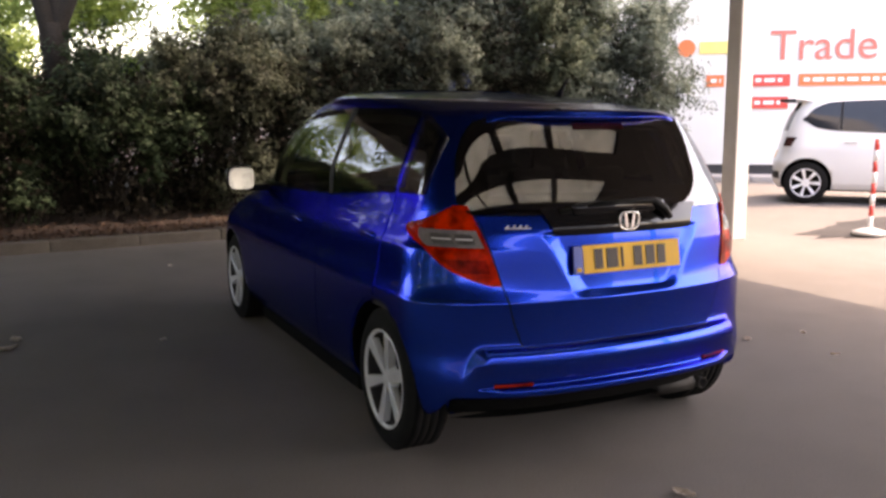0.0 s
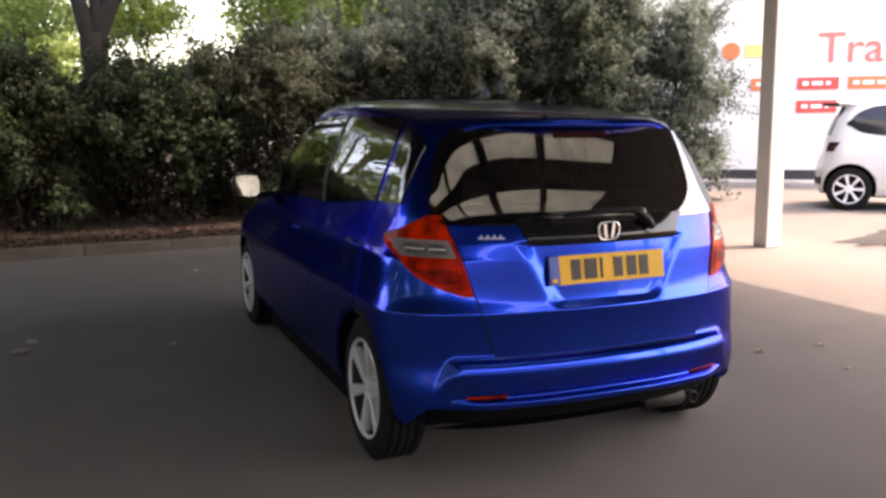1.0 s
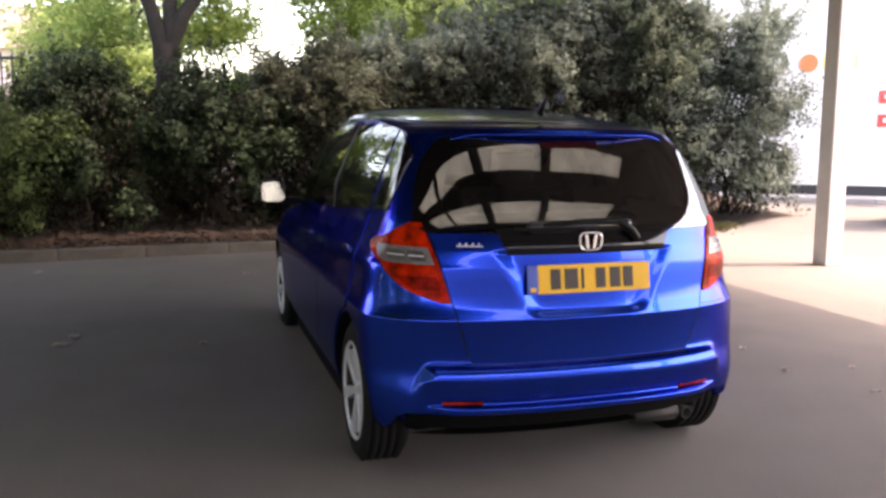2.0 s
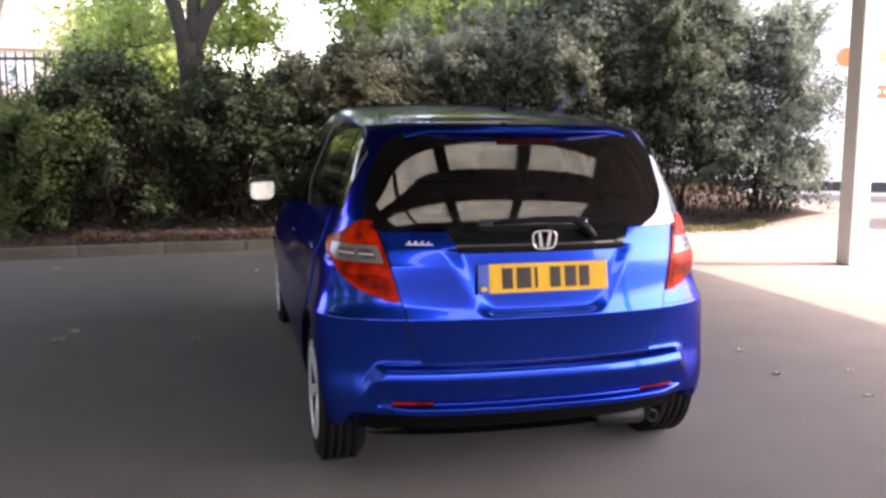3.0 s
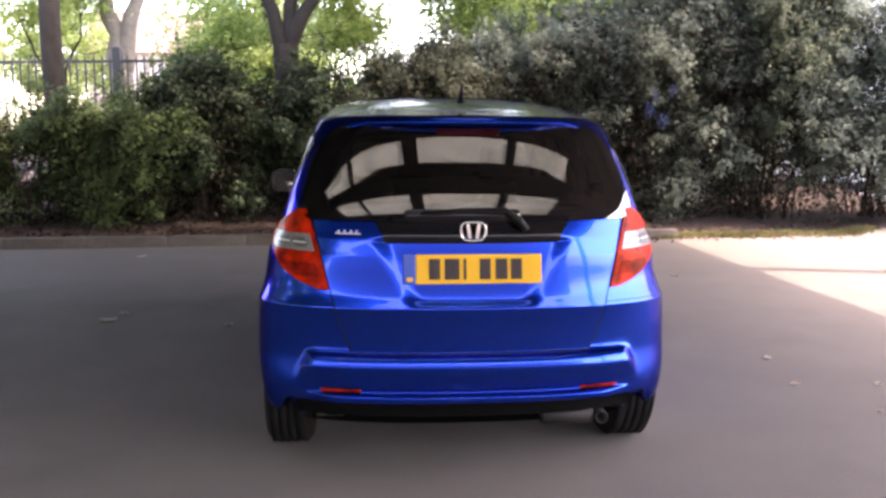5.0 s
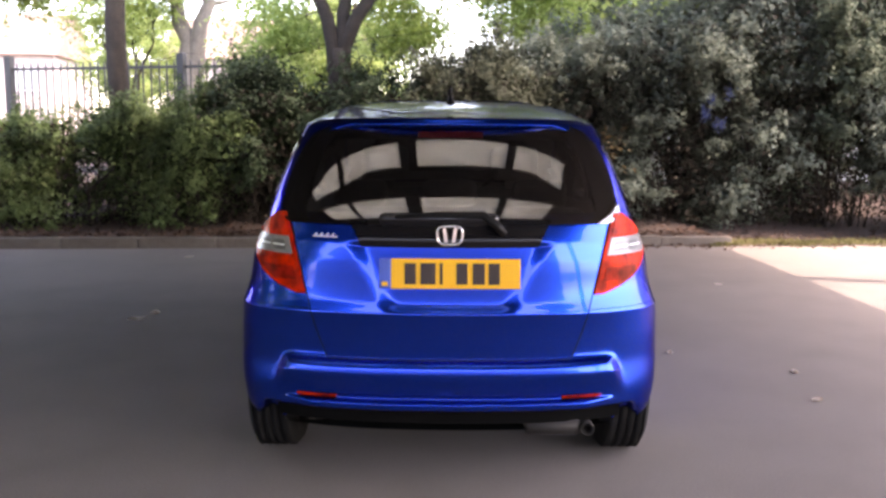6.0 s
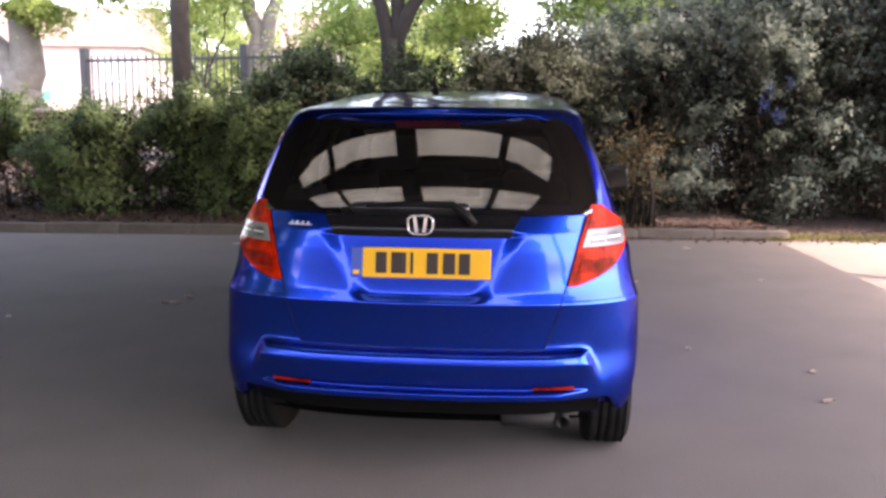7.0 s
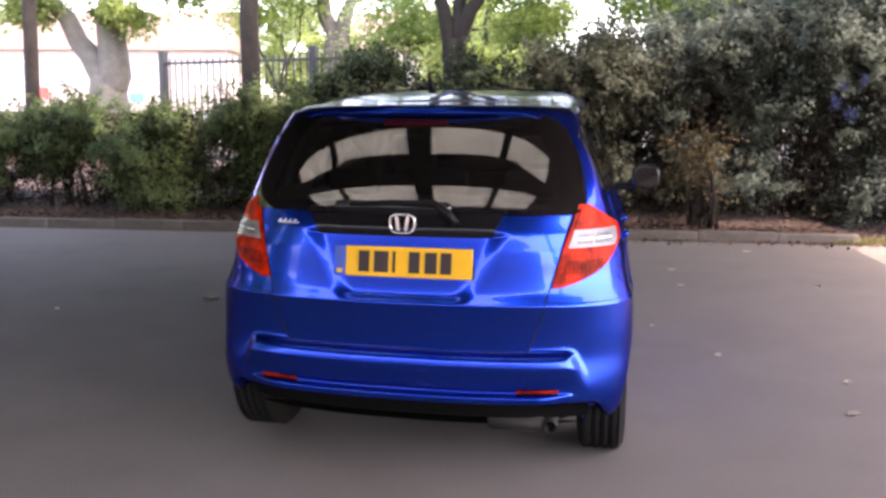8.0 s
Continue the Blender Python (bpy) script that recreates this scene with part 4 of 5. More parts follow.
def make_canopy():
    root = thing("canopy", (0, 0, 0), "tall forecourt canopy of dark steel with a band of milky rooflights", "canopy", kind="structure")
    z0, z1 = CAN_Z, CAN_Z + 0.12
    lo_x, hi_x = LIGHT_COLS[0][0], LIGHT_COLS[-1][1]
    lo_y, hi_y = LIGHT_ROWS[0][0], LIGHT_ROWS[-1][1]

    def deck(x0, x1, y0, y1, name="deck"):
        part(name, boxed((x0, y0, z0), (x1, y1, z1)), M_SOFFIT, root)

    deck(CAN_X0, CAN_X1, CAN_Y0, lo_y)
    deck(CAN_X0, CAN_X1, hi_y, CAN_Y1)
    deck(CAN_X0, lo_x, lo_y + 0.001, hi_y - 0.001)
    deck(hi_x, CAN_X1, lo_y + 0.001, hi_y - 0.001)
    deck(lo_x + 0.001, hi_x - 0.001, LIGHT_ROWS[0][1], LIGHT_ROWS[1][0], "beam")
    for a, b in zip(LIGHT_COLS, LIGHT_COLS[1:]):
        for c, d in LIGHT_ROWS:
            deck(a[1], b[0], c + 0.001, d - 0.001, "glazing_bar")
    for a, b in LIGHT_COLS:
        for c, d in LIGHT_ROWS:
            part("rooflight", boxed((a + 0.002, c + 0.002, z0 + 0.05), (b - 0.002, d - 0.002, z0 + 0.062)), M_OPAL, root, "milky rooflight pane")
    # edge fascia and cross ribs of the soffit
    for y in (-4.6, -3.6, -2.1, -0.9, 0.6, 4.6, 6.2, 7.8, 9.4):
        part("rib", boxed((CAN_X0 + 0.1, y - 0.05, z0 - 0.14), (CAN_X1 - 0.1, y + 0.05, z0 - 0.002), 0.006), M_STEEL, root)
    for x in (CAN_X0, CAN_X1):
        part("fascia", boxed((x - 0.03, CAN_Y0, z0 - 0.16), (x + 0.03, CAN_Y1, z1 + 0.03), 0.006), M_CREAM, root)
    for y in (CAN_Y0, CAN_Y1):
        part("fascia", boxed((CAN_X0 + 0.032, y - 0.03, z0 - 0.16), (CAN_X1 - 0.032, y + 0.03, z1 + 0.03), 0.006), M_CREAM, root)
    for y in (8.55, -1.2):
        bm = boxed((5.14, y - 0.105, 0), (5.35, y + 0.105, CAN_Z), 0.015)
        part("post", bm, M_CREAM, root, "cream painted square steel post")
    for y in (7.6, -1.2):
        bm = boxed((-7.2, y - 0.125, 0), (-6.95, y + 0.125, CAN_Z), 0.015)
        part("post", bm, M_CREAM, root, "cream painted square steel post")


# ---- foliage ----
def leaf_cloud(centres, normals_out, size, rng, jitter=0.6, aspect=0.42):
    """Vertices and faces of folded leaves, one per centre, facing roughly outwards."""
    n = len(centres)
    d = normals_out + rng.normal(0, jitter, (n, 3))
    d /= np.linalg.norm(d, axis=1, keepdims=True) + 1e-9
    t = np.cross(d, rng.normal(0, 1, (n, 3)))
    t /= np.linalg.norm(t, axis=1, keepdims=True) + 1e-9
    b = np.cross(d, t)
    s = size * rng.uniform(0.6, 1.35, (n, 1))
    tip = centres + t * s * 0.5 - d * s * 0.08
    tail = centres - t * s * 0.5 - d * s * 0.06
    l = centres + b * s * aspect * 0.5 + d * s * 0.05
    r = centres - b * s * aspect * 0.5 + d * s * 0.05
    verts = np.stack([tail, r, tip, l], axis=1).reshape(-1, 3)
    return verts


def leaf_object(name, verts, mat, parent, label=""):
    n = len(verts) // 4
    me = bpy.data.meshes.new(name)
    me.vertices.add(len(verts))
    me.vertices.foreach_set("co", verts.astype(np.float32).ravel())
    me.loops.add(4 * n)
    me.loops.foreach_set("vertex_index", np.arange(4 * n, dtype=np.int32))
    me.polygons.add(n)
    me.polygons.foreach_set("loop_start", np.arange(0, 4 * n, 4, dtype=np.int32))
    me.materials.append(mat)
    me.update(calc_edges=True)
    ob = new(name, me)
    ob.parent = parent
    if label:
        ob["label"] = label
    return ob


def clumps(rng, count, rx, ry, h, z0, hole=0.5):
    """Clump centres and sizes filling a shrub that is full to the ground and domed at the top."""
    out = []
    while len(out) < count:
        a, b = rng.uniform(-1, 1, 2)
        t = rng.uniform(0, 1)
        r = math.hypot(a, b)
        q = math.hypot(r, max(0.0, (t - 0.35) / 0.65))
        if q > 1 or q < hole:
            continue
        narrow = 1 - 0.22 * max(0.0, 0.3 - t) / 0.3
        out.append((a * rx * narrow, b * ry * narrow, z0 + (h - z0) * t, rng.uniform(0.16, 0.5)))
    return out


def shrub(x, y, rx, ry, h, leaves, mat, seed, label, size=0.085, base=0.2, bare=0.3, dead=8, shoots=70):
    """Leafy lobes and loose upright shoots over a dark twiggy base with dead leaves darkened as painted shade; bare is
    the share of the height with few leaves.
    """
    rng = np.random.default_rng(seed)
    root = thing("shrub", (x, y, base), label, "shrub", "shrubs behind the kerb")
    top = h - base
    cl = clumps(rng, int(9 * rx * ry * h) + 16, rx - 0.3, ry - 0.3, top - 0.3, 0.1)
    cl = [c for c in cl if c[2] > bare * top or rng.uniform() < 0.16]
    verts, faces = [], []

    def twig(pts, radii):
        v, f = tube(pts, radii, 5)
        faces.extend(tuple(q + len(verts) for q in face) for face in f)
        verts.extend(v)

    for k in range(46):
        c = cl[int(rng.integers(len(cl)))]
        a = rng.uniform(-0.5, 0.5, 2) * np.array([rx, ry]) * 0.7
        w = rng.normal(0, 0.06, 4)
        thick = 0.028 if k < 6 else 0.010
        twig([(a[0], a[1], -0.1), (a[0] + c[0] * 0.3 + w[0], a[1] + c[1] * 0.3 + w[1], 0.4 * c[2]), (c[0] * 0.75 + w[2], c[1] * 0.75 + w[3], 0.75 * c[2]), (c[0], c[1], c[2])],
             [thick, thick * 0.75, thick * 0.5, 0.004])
    vol = np.array([c[3] ** 2 for c in cl])
    cs, ns = [], []
    for (cx, cy, cz, r), share in zip(cl, vol / vol.sum()):
        per = int(0.86 * leaves * share)
        d = rng.normal(0, 1, (per, 3))
        d[:, 2] = np.where(rng.uniform(0, 1, per) < 0.6, np.abs(d[:, 2]), d[:, 2])
        d /= np.linalg.norm(d, axis=1, keepdims=True)
        # sprays: leaves gather round a few twigs of each lobe, thinning towards its rim
        sprays = rng.normal(0, 1, (12, 3)) + np.array([0, 0, 0.5])
        sprays /= np.linalg.norm(sprays, axis=1, keepdims=True)
        pick = sprays[rng.integers(0, 12, per)]
        loose = rng.uniform(0, 1, (per, 1))
        d = np.where(loose < 0.65, pick + 0.22 * d, d)
        d /= np.linalg.norm(d, axis=1, keepdims=True)
        rad = r * np.where(loose < 0.65, 0.35 + 1.05 * rng.uniform(0, 1, (per, 1)), 1.1 - 0.8 * rng.uniform(0, 1, (per, 1)))
        cs.append(np.array([cx, cy, cz]) + d * rad * np.array([1.1, 1.1, 1.0]))
        ns.append(d + 0.4 * np.array([cx / rx, cy / ry, 0.5 * cz / h]) + np.array([0, 0, 0.35]))
    # loose shoots that break the outline
    outer = [c for c in cl if c[2] > 0.45 * top]
    per = max(6, int(0.14 * leaves / shoots))
    for k in range(shoots):
        cx, cy, cz, r = outer[int(rng.integers(len(outer)))]
        d = np.array([cx / rx, cy / ry, 0.9]) + rng.normal(0, 0.45, 3)
        d /= np.linalg.norm(d)
        start = np.array([cx, cy, cz]) + d * r * 0.6
        reach = rng.uniform(0.25, 0.62)
        bend = rng.normal(0, 0.05, 3)
        t = rng.uniform(0.1, 1.0, (per, 1))
        twig([tuple(start), tuple(start + d * reach * 0.5 + bend), tuple(start + d * reach)], [0.006, 0.004, 0.002])
        cs.append(start + d * reach * t + bend * 4 * t * (1 - t) + rng.normal(0, 0.035, (per, 3)))
        ns.append(np.tile(d * 0.5 + np.array([0, 0, 0.4]), (per, 1)))
    link_mesh("twig_base", verts, faces, M_BARK, root, "", True)
    v = leaf_cloud(np.concatenate(cs), np.concatenate(ns), size, rng, 0.5, 0.45)
    leaf_object("foliage", v, mat, root)
    # Dark brown leaves fill the lower part and paint shade into it.
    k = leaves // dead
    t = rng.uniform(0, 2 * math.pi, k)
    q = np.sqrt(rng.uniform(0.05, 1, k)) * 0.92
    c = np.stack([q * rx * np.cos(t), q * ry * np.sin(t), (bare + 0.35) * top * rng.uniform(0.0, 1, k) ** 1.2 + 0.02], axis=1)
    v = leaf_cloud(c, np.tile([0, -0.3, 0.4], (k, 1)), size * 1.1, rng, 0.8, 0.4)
    leaf_object("brown_shade_leaves", v, M_SHADELEAF, root, "dead brown leaves low in the shrub, darkened to stand for shade")
    return root


def limb_path(rng, start, end, bends=5, wobble=0.12):
    s, e = np.array(start, float), np.array(end, float)
    pts = [s + (e - s) * i / bends for i in range(bends + 1)]
    return [tuple(p + (rng.normal(0, wobble, 3) * (0 < i < bends))) for i, p in enumerate(pts)]


def tree(x, y, base, trunk_r, fork_z, limbs, crown, leaves, mat_bark, seed, label, size=0.16, mat_leaf=None, trunk_lean=(0, 0)):
    """limbs: end points from the fork with radii; crown: ellipsoids (x, y, z, rx, ry, rz)."""
    rng = np.random.default_rng(seed)
    root = thing("tree", (x, y, base), label, "tree")
    fz = fork_z - base
    pts = [(0, 0, -0.15), (0.0, 0, 0.15), *[(trunk_lean[0] * t + rng.normal(0, 0.015), trunk_lean[1] * t + rng.normal(0, 0.015), fz * t) for t in (0.3, 0.6, 0.85)], (trunk_lean[0], trunk_lean[1], fz)]
    v, f = tube(pts, [trunk_r * 1.45, trunk_r * 1.15, trunk_r * 1.0, trunk_r * 0.95, trunk_r * 0.92, trunk_r * 0.74], 16)
    link_mesh("trunk", v, f, mat_bark, root, "", True)
    low_z = fz - min(0.4, 0.3 * fz)
    for (ex, ey, ez, r) in limbs:
        at = trunk_lean[0] * low_z / fz, trunk_lean[1] * low_z / fz
        side = 0.25 * trunk_r * (1 if ex > trunk_lean[0] else -1)
        p = limb_path(rng, (trunk_lean[0] + 1.6 * side, trunk_lean[1], fz), (ex, ey, ez - base), 6, 0.05)
        p = [(at[0], at[1], low_z), (at[0] + 0.8 * side, at[1], (low_z + fz) / 2 - 0.08)] + p
        top_r = max(r, 0.6 * trunk_r)
        v, f = tube(p, [0.72 * trunk_r, 0.78 * trunk_r] + [top_r + (0.5 * r - top_r) * i / 6 for i in range(7)], 14)
        link_mesh("limb", v, f, mat_bark, root, "", True)
        p = p[2:]
        for _ in range(3):
            q = np.array(p[int(rng.integers(3, 6))])
            e = q + rng.normal(0, 0.9, 3) + np.array([0, 0, 0.7])
            v, f = tube(limb_path(rng, q, e, 4, 0.06), [r * 0.4, r * 0.3, r * 0.22, r * 0.15, r * 0.06], 6)
            link_mesh("branch", v, f, mat_bark, root, "", True)
    if crown:
        vol = np.array([c[3] * c[4] * c[5] for c in crown])
        cs, ns = [], []
        for c, share in zip(crown, vol / vol.sum()):
            k = max(8, int(share * leaves / 90))
            per = int(2.2 * share * leaves / k)
            for _ in range(k):
                d = rng.normal(0, 1, 3)
                d /= np.linalg.norm(d)
                o = np.array(c[:3]) - np.array([0, 0, base]) + d * np.array(c[3:]) * rng.uniform(0.35, 1.0)
                g = rng.normal(0, 1, (per, 3)) * np.array([0.36, 0.36, 0.22]) * (0.6 + 0.1 * max(c[3:])) * rng.uniform(0.6, 1.3)
                cs.append(o + g)
                ns.append(g * 0.8 + np.array([0, 0, 0.6]))
        v = leaf_cloud(np.concatenate(cs), np.concatenate(ns), size * 0.72, rng, 0.7, 0.55)
        leaf_object("crown", v, mat_leaf or M_TREELEAF, root)
    return root


def make_planting():
    low = "low green hedge shrub with a bare woody base behind the kerb"
    for i, (x, h) in enumerate(((-12.6, 1.6), (-11.2, 1.65), (-9.8, 1.6), (-8.4, 1.62), (-7.0, 1.6), (-5.7, 1.66), (-4.5, 1.7), (-3.5, 1.8))):
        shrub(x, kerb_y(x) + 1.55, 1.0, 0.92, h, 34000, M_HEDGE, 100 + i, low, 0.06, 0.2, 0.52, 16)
    tall = "tall grey-green evergreen shrub overhanging the kerb"
    for i, (x, dy, rx, ry, h, n) in enumerate(((-2.5, 1.75, 1.05, 1.1, 2.46, 17000), (-1.0, 1.9, 1.15, 1.2, 2.42, 18000), (0.4, 1.85, 1.2, 1.15, 2.78, 20000), (1.8, 2.0, 1.2, 1.15, 3.0, 21000),
                                               (3.1, 1.95, 1.3, 1.2, 3.7, 27000), (4.35, 1.9, 1.3, 1.2, 4.1, 28000), (5.5, 1.65, 1.3, 1.15, 4.4, 30000), (6.8, 0.8, 1.28, 1.05, 3.7, 21000))):
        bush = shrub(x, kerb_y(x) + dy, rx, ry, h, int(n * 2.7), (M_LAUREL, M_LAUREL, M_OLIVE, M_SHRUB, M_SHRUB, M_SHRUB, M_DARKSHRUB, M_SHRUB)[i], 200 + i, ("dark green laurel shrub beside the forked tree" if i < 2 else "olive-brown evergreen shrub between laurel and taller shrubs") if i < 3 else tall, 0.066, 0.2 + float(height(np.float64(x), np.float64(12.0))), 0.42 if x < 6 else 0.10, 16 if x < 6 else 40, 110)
        if i == 4:
            # small blue flowers among its outer leaves
            rng = np.random.default_rng(77)
            o = np.array([3.60, 12.17, 1.70]) - np.array(bush.location)
            heads = np.repeat(o + rng.normal(0, 1, (6, 3)) * np.array([0.15, 0.06, 0.09]), 40, axis=0)
            c = heads + rng.normal(0, 1, (240, 3)) * np.array([0.026, 0.02, 0.045])
            v = leaf_cloud(c, np.tile([0, -0.8, 0.4], (240, 1)), 0.026, rng, 0.6, 0.7)
            tagged(leaf_object("flowers", v, M_FLOWER, bush), "small blue flowers", kind="stuff")
    shrub(1.86, kerb_y(1.86) + 0.58, 0.50, 0.36, 1.30, 620, M_AUTUMN, 240, "thin young bush with turning yellow-brown leaves", 0.075, 0.15, 0.5, 300, 30)
    # Back row added to block light that would come through the front shrubs.
    for i, (x, h) in enumerate(((-3.4, 1.6), (-1.9, 2.0), (0.3, 2.6), (2.2, 3.2), (4.2, 4.0), (6.0, 3.4))):
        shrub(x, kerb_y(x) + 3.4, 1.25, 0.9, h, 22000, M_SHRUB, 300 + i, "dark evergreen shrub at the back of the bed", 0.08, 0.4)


def make_trees():
    # The last crown lobe, mostly out of view, is added to darken the roof's reflection.
    tree(-1.62, 13.5, 0.45, 0.185, 2.62, [(-0.75, 0.2, 5.2, 0.085), (1.35, -0.1, 5.0, 0.095), (0.2, 0.4, 5.6, 0.07)], [(0.2, 0.3, 6.2, 2.1, 2.0, 1.1), (0.6, 0.5, 4.7, 2.4, 2.2, 0.6), (1.4, 3.4, 4.45, 2.6, 1.4, 0.5)], 15000, M_BARK, 1, "forked dark-barked tree behind the hedge", 0.15)
    tree(-5.2, 14.4, 0.45, 0.16, 4.8, [(-0.5, 0.3, 6.5, 0.08), (0.6, 0.2, 6.4, 0.08)], [(0, 0.2, 6.8, 1.9, 1.9, 1.3)], 2600, M_BARK, 2, "slender straight dark tree trunk behind the hedge", 0.15)
    tree(-6.6, 23.0, 0.45, 0.32, 3.2, [(-0.55, 0.2, 6.5, 0.24), (0.85, 0, 6.3, 0.22)], [(0, 0, 7.4, 3.4, 3.0, 1.8)], 6000, M_PALEBARK, 3, "pale forked tree beyond the fence", 0.2)
    tree(-12.0, 21.0, 0.45, 0.50, 2.6, [(-2.2, 0.2, 5.4, 0.30), (0.25, 0, 6.5, 0.40)], [(0, 0, 7.2, 2.6, 2.4, 1.2), (2.4, -0.5, 4.6, 0.9, 0.7, 0.35), (0.9, -0.6, 4.0, 0.9, 0.6, 0.35), (-1.9, -0.5, 4.2, 1.0, 0.7, 0.45)], 40000, M_PALEBARK, 4, "large pale tree with a leaning limb beyond the fence", 0.2)
    tree(-9.65, 14.9, 0.45, 0.13, 4.6, [(-0.4, 0, 6.2, 0.09), (0.4, 0.2, 6.2, 0.09)], [(0, 0, 6.6, 1.9, 1.8, 1.3)], 2600, M_BARK, 5, "slender dark tree behind the low hedge", 0.15)
    # Mostly unseen tree, added so its high crown shades the shrubs.
    tree(4.6, 15.4, 0.45, 0.2, 4.6, [(-1.2, 0, 6.4, 0.12), (1.4, -0.2, 6.4, 0.12), (0.1, -0.8, 6.8, 0.1)], [(0.2, -1.0, 6.9, 3.6, 3.0, 1.3), (-2.6, -1.2, 6.7, 2.6, 2.6, 1.1), (-3.3, -0.4, 4.9, 2.2, 1.8, 0.6), (-1.3, -2.1, 3.65, 1.4, 0.9, 0.45)], 15000, M_BARK, 6, "tall leafy tree, mostly unseen, added to shade the shrubs", 0.16)
    for i, (x, y, cz, r, n) in enumerate(((-2.75, 14.4, 2.95, 0.85, 1500), (-0.95, 17.0, 3.3, 0.85, 2800), (-0.25, 16.4, 2.1, 0.55, 1500), (1.55, 16.2, 3.5, 0.95, 4200), (2.7, 17.4, 3.9, 1.05, 4600))):
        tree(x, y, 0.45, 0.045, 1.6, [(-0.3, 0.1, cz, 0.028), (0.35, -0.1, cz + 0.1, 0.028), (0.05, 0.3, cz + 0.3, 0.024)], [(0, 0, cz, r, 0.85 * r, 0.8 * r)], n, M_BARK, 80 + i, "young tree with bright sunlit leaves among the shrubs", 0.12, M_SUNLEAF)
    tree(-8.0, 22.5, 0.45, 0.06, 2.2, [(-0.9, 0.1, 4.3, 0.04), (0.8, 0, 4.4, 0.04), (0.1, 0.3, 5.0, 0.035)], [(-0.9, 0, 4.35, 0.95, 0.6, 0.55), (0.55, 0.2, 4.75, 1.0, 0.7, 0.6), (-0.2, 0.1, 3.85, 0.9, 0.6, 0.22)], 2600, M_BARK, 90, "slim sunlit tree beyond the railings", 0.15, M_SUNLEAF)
    # trees and shrubs on the far side, mirrored in the side windows
    for i, (x, y) in enumerate(((-11.6, 8.6), (-12.0, 4.6), (-11.8, 0.4), (-11.5, -3.8))):
        tree(x, y, 0.0, 0.2, 2.4, [(-0.8, 0, 4.6, 0.12), (0.9, 0.3, 4.8, 0.12), (0, -0.8, 5.2, 0.1)], [(0, 0, 4.1, 2.2, 2.2, 1.1), (0.3, 0.2, 2.4, 1.8, 2.1, 1.1)], 17000, M_BARK, 60 + i, "leafy tree at the open side of the canopy", 0.19)
        shrub(x + 0.9, y + 2.0, 1.2, 2.1, 2.2, 16000, M_LAUREL, 400 + i, "dark green shrub at the open side of the canopy", 0.09, 0.0)
    # sunlit trees beyond the fence
    for i, (x, y, cz, r) in enumerate(((-2.9, 22, 3.6, 2.2), (4.4, 25, 4.2, 2.7), (-4.6, 31, 4.2, 2.2), (5.5, 23, 4.6, 2.8), (-14, 40, 5.0, 3.0), (-3.5, 34, 5.0, 3.2), (3.7, 19.5, 4.0, 2.0))):
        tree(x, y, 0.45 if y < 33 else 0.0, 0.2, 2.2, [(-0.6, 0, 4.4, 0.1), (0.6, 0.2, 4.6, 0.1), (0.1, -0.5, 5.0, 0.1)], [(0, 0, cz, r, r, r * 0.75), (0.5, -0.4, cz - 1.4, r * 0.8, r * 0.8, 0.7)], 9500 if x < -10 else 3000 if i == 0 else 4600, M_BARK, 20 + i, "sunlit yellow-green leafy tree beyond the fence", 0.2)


# ---- fence, sign, small things ----
def make_fence():
    a, b = Vector((-8.2, 16.95, 0.42)), Vector((-3.0, 15.75, 0.42))
    d = (b - a).normalized()
    turn = math.degrees(math.atan2(d.y, d.x))
    root = thing("fence", tuple(a), "black iron bar railings with square posts", "fence", turn=turn)
    length = (b - a).length
    for i in range(2):
        x = i * 3.55
        part("post", boxed((x - 0.07, -0.07, -0.1), (x + 0.07, 0.07, 2.38), 0.01), M_IRON, root)
    for z in (0.25, 2.12):
        part("rail", boxed((0, -0.012, z), (length, 0.012, z + 0.05), 0.004), M_IRON, root)
    first = None
    x = 0.16
    while x < length:
        m = pose(x, 0, random.uniform(-0.01, 0.01), 0, random.uniform(-0.4, 0.4), 0)
        if first is None:
            v, f = tube([(0, 0, 0.05), (0, 0, 2.2), (0, 0, 2.28)], [0.017, 0.017, 0.003], 6)
            first = link_mesh("bar", v, f, M_IRON, root)
            first.matrix_basis = m
        else:
            ob = new("bar", first.data)
            ob.parent = root
            ob.matrix_basis = m
        x += 0.155
    wall = thing("low_wall", (-8.35, 16.98, 0.40), "low dark brick wall beyond the hedge", "wall", kind="structure")
    part("wall_body", boxed((-14, -0.12, -0.2), (0, 0.12, 1.15), 0.01), M_BRICK, wall)
    part("coping", boxed((-14.05, -0.15, 1.152), (0.05, 0.15, 1.22), 0.015), M_CONCRETE, wall)


def text_mesh(name, words, size, mat, parent, m):
    c = bpy.data.curves.new(name, "FONT")
    c.body, c.size, c.extrude = words, size, 0.012
    ob = new("text_tmp", c)
    dg = bpy.context.evaluated_depsgraph_get()
    dg.update()
    me = bpy.data.meshes.new_from_object(ob.evaluated_get(dg))
    bpy.data.objects.remove(ob)
    me.materials.clear()
    me.materials.append(mat)
    t = new(name, me)
    t.parent = parent
    t.matrix_basis = m
    return t


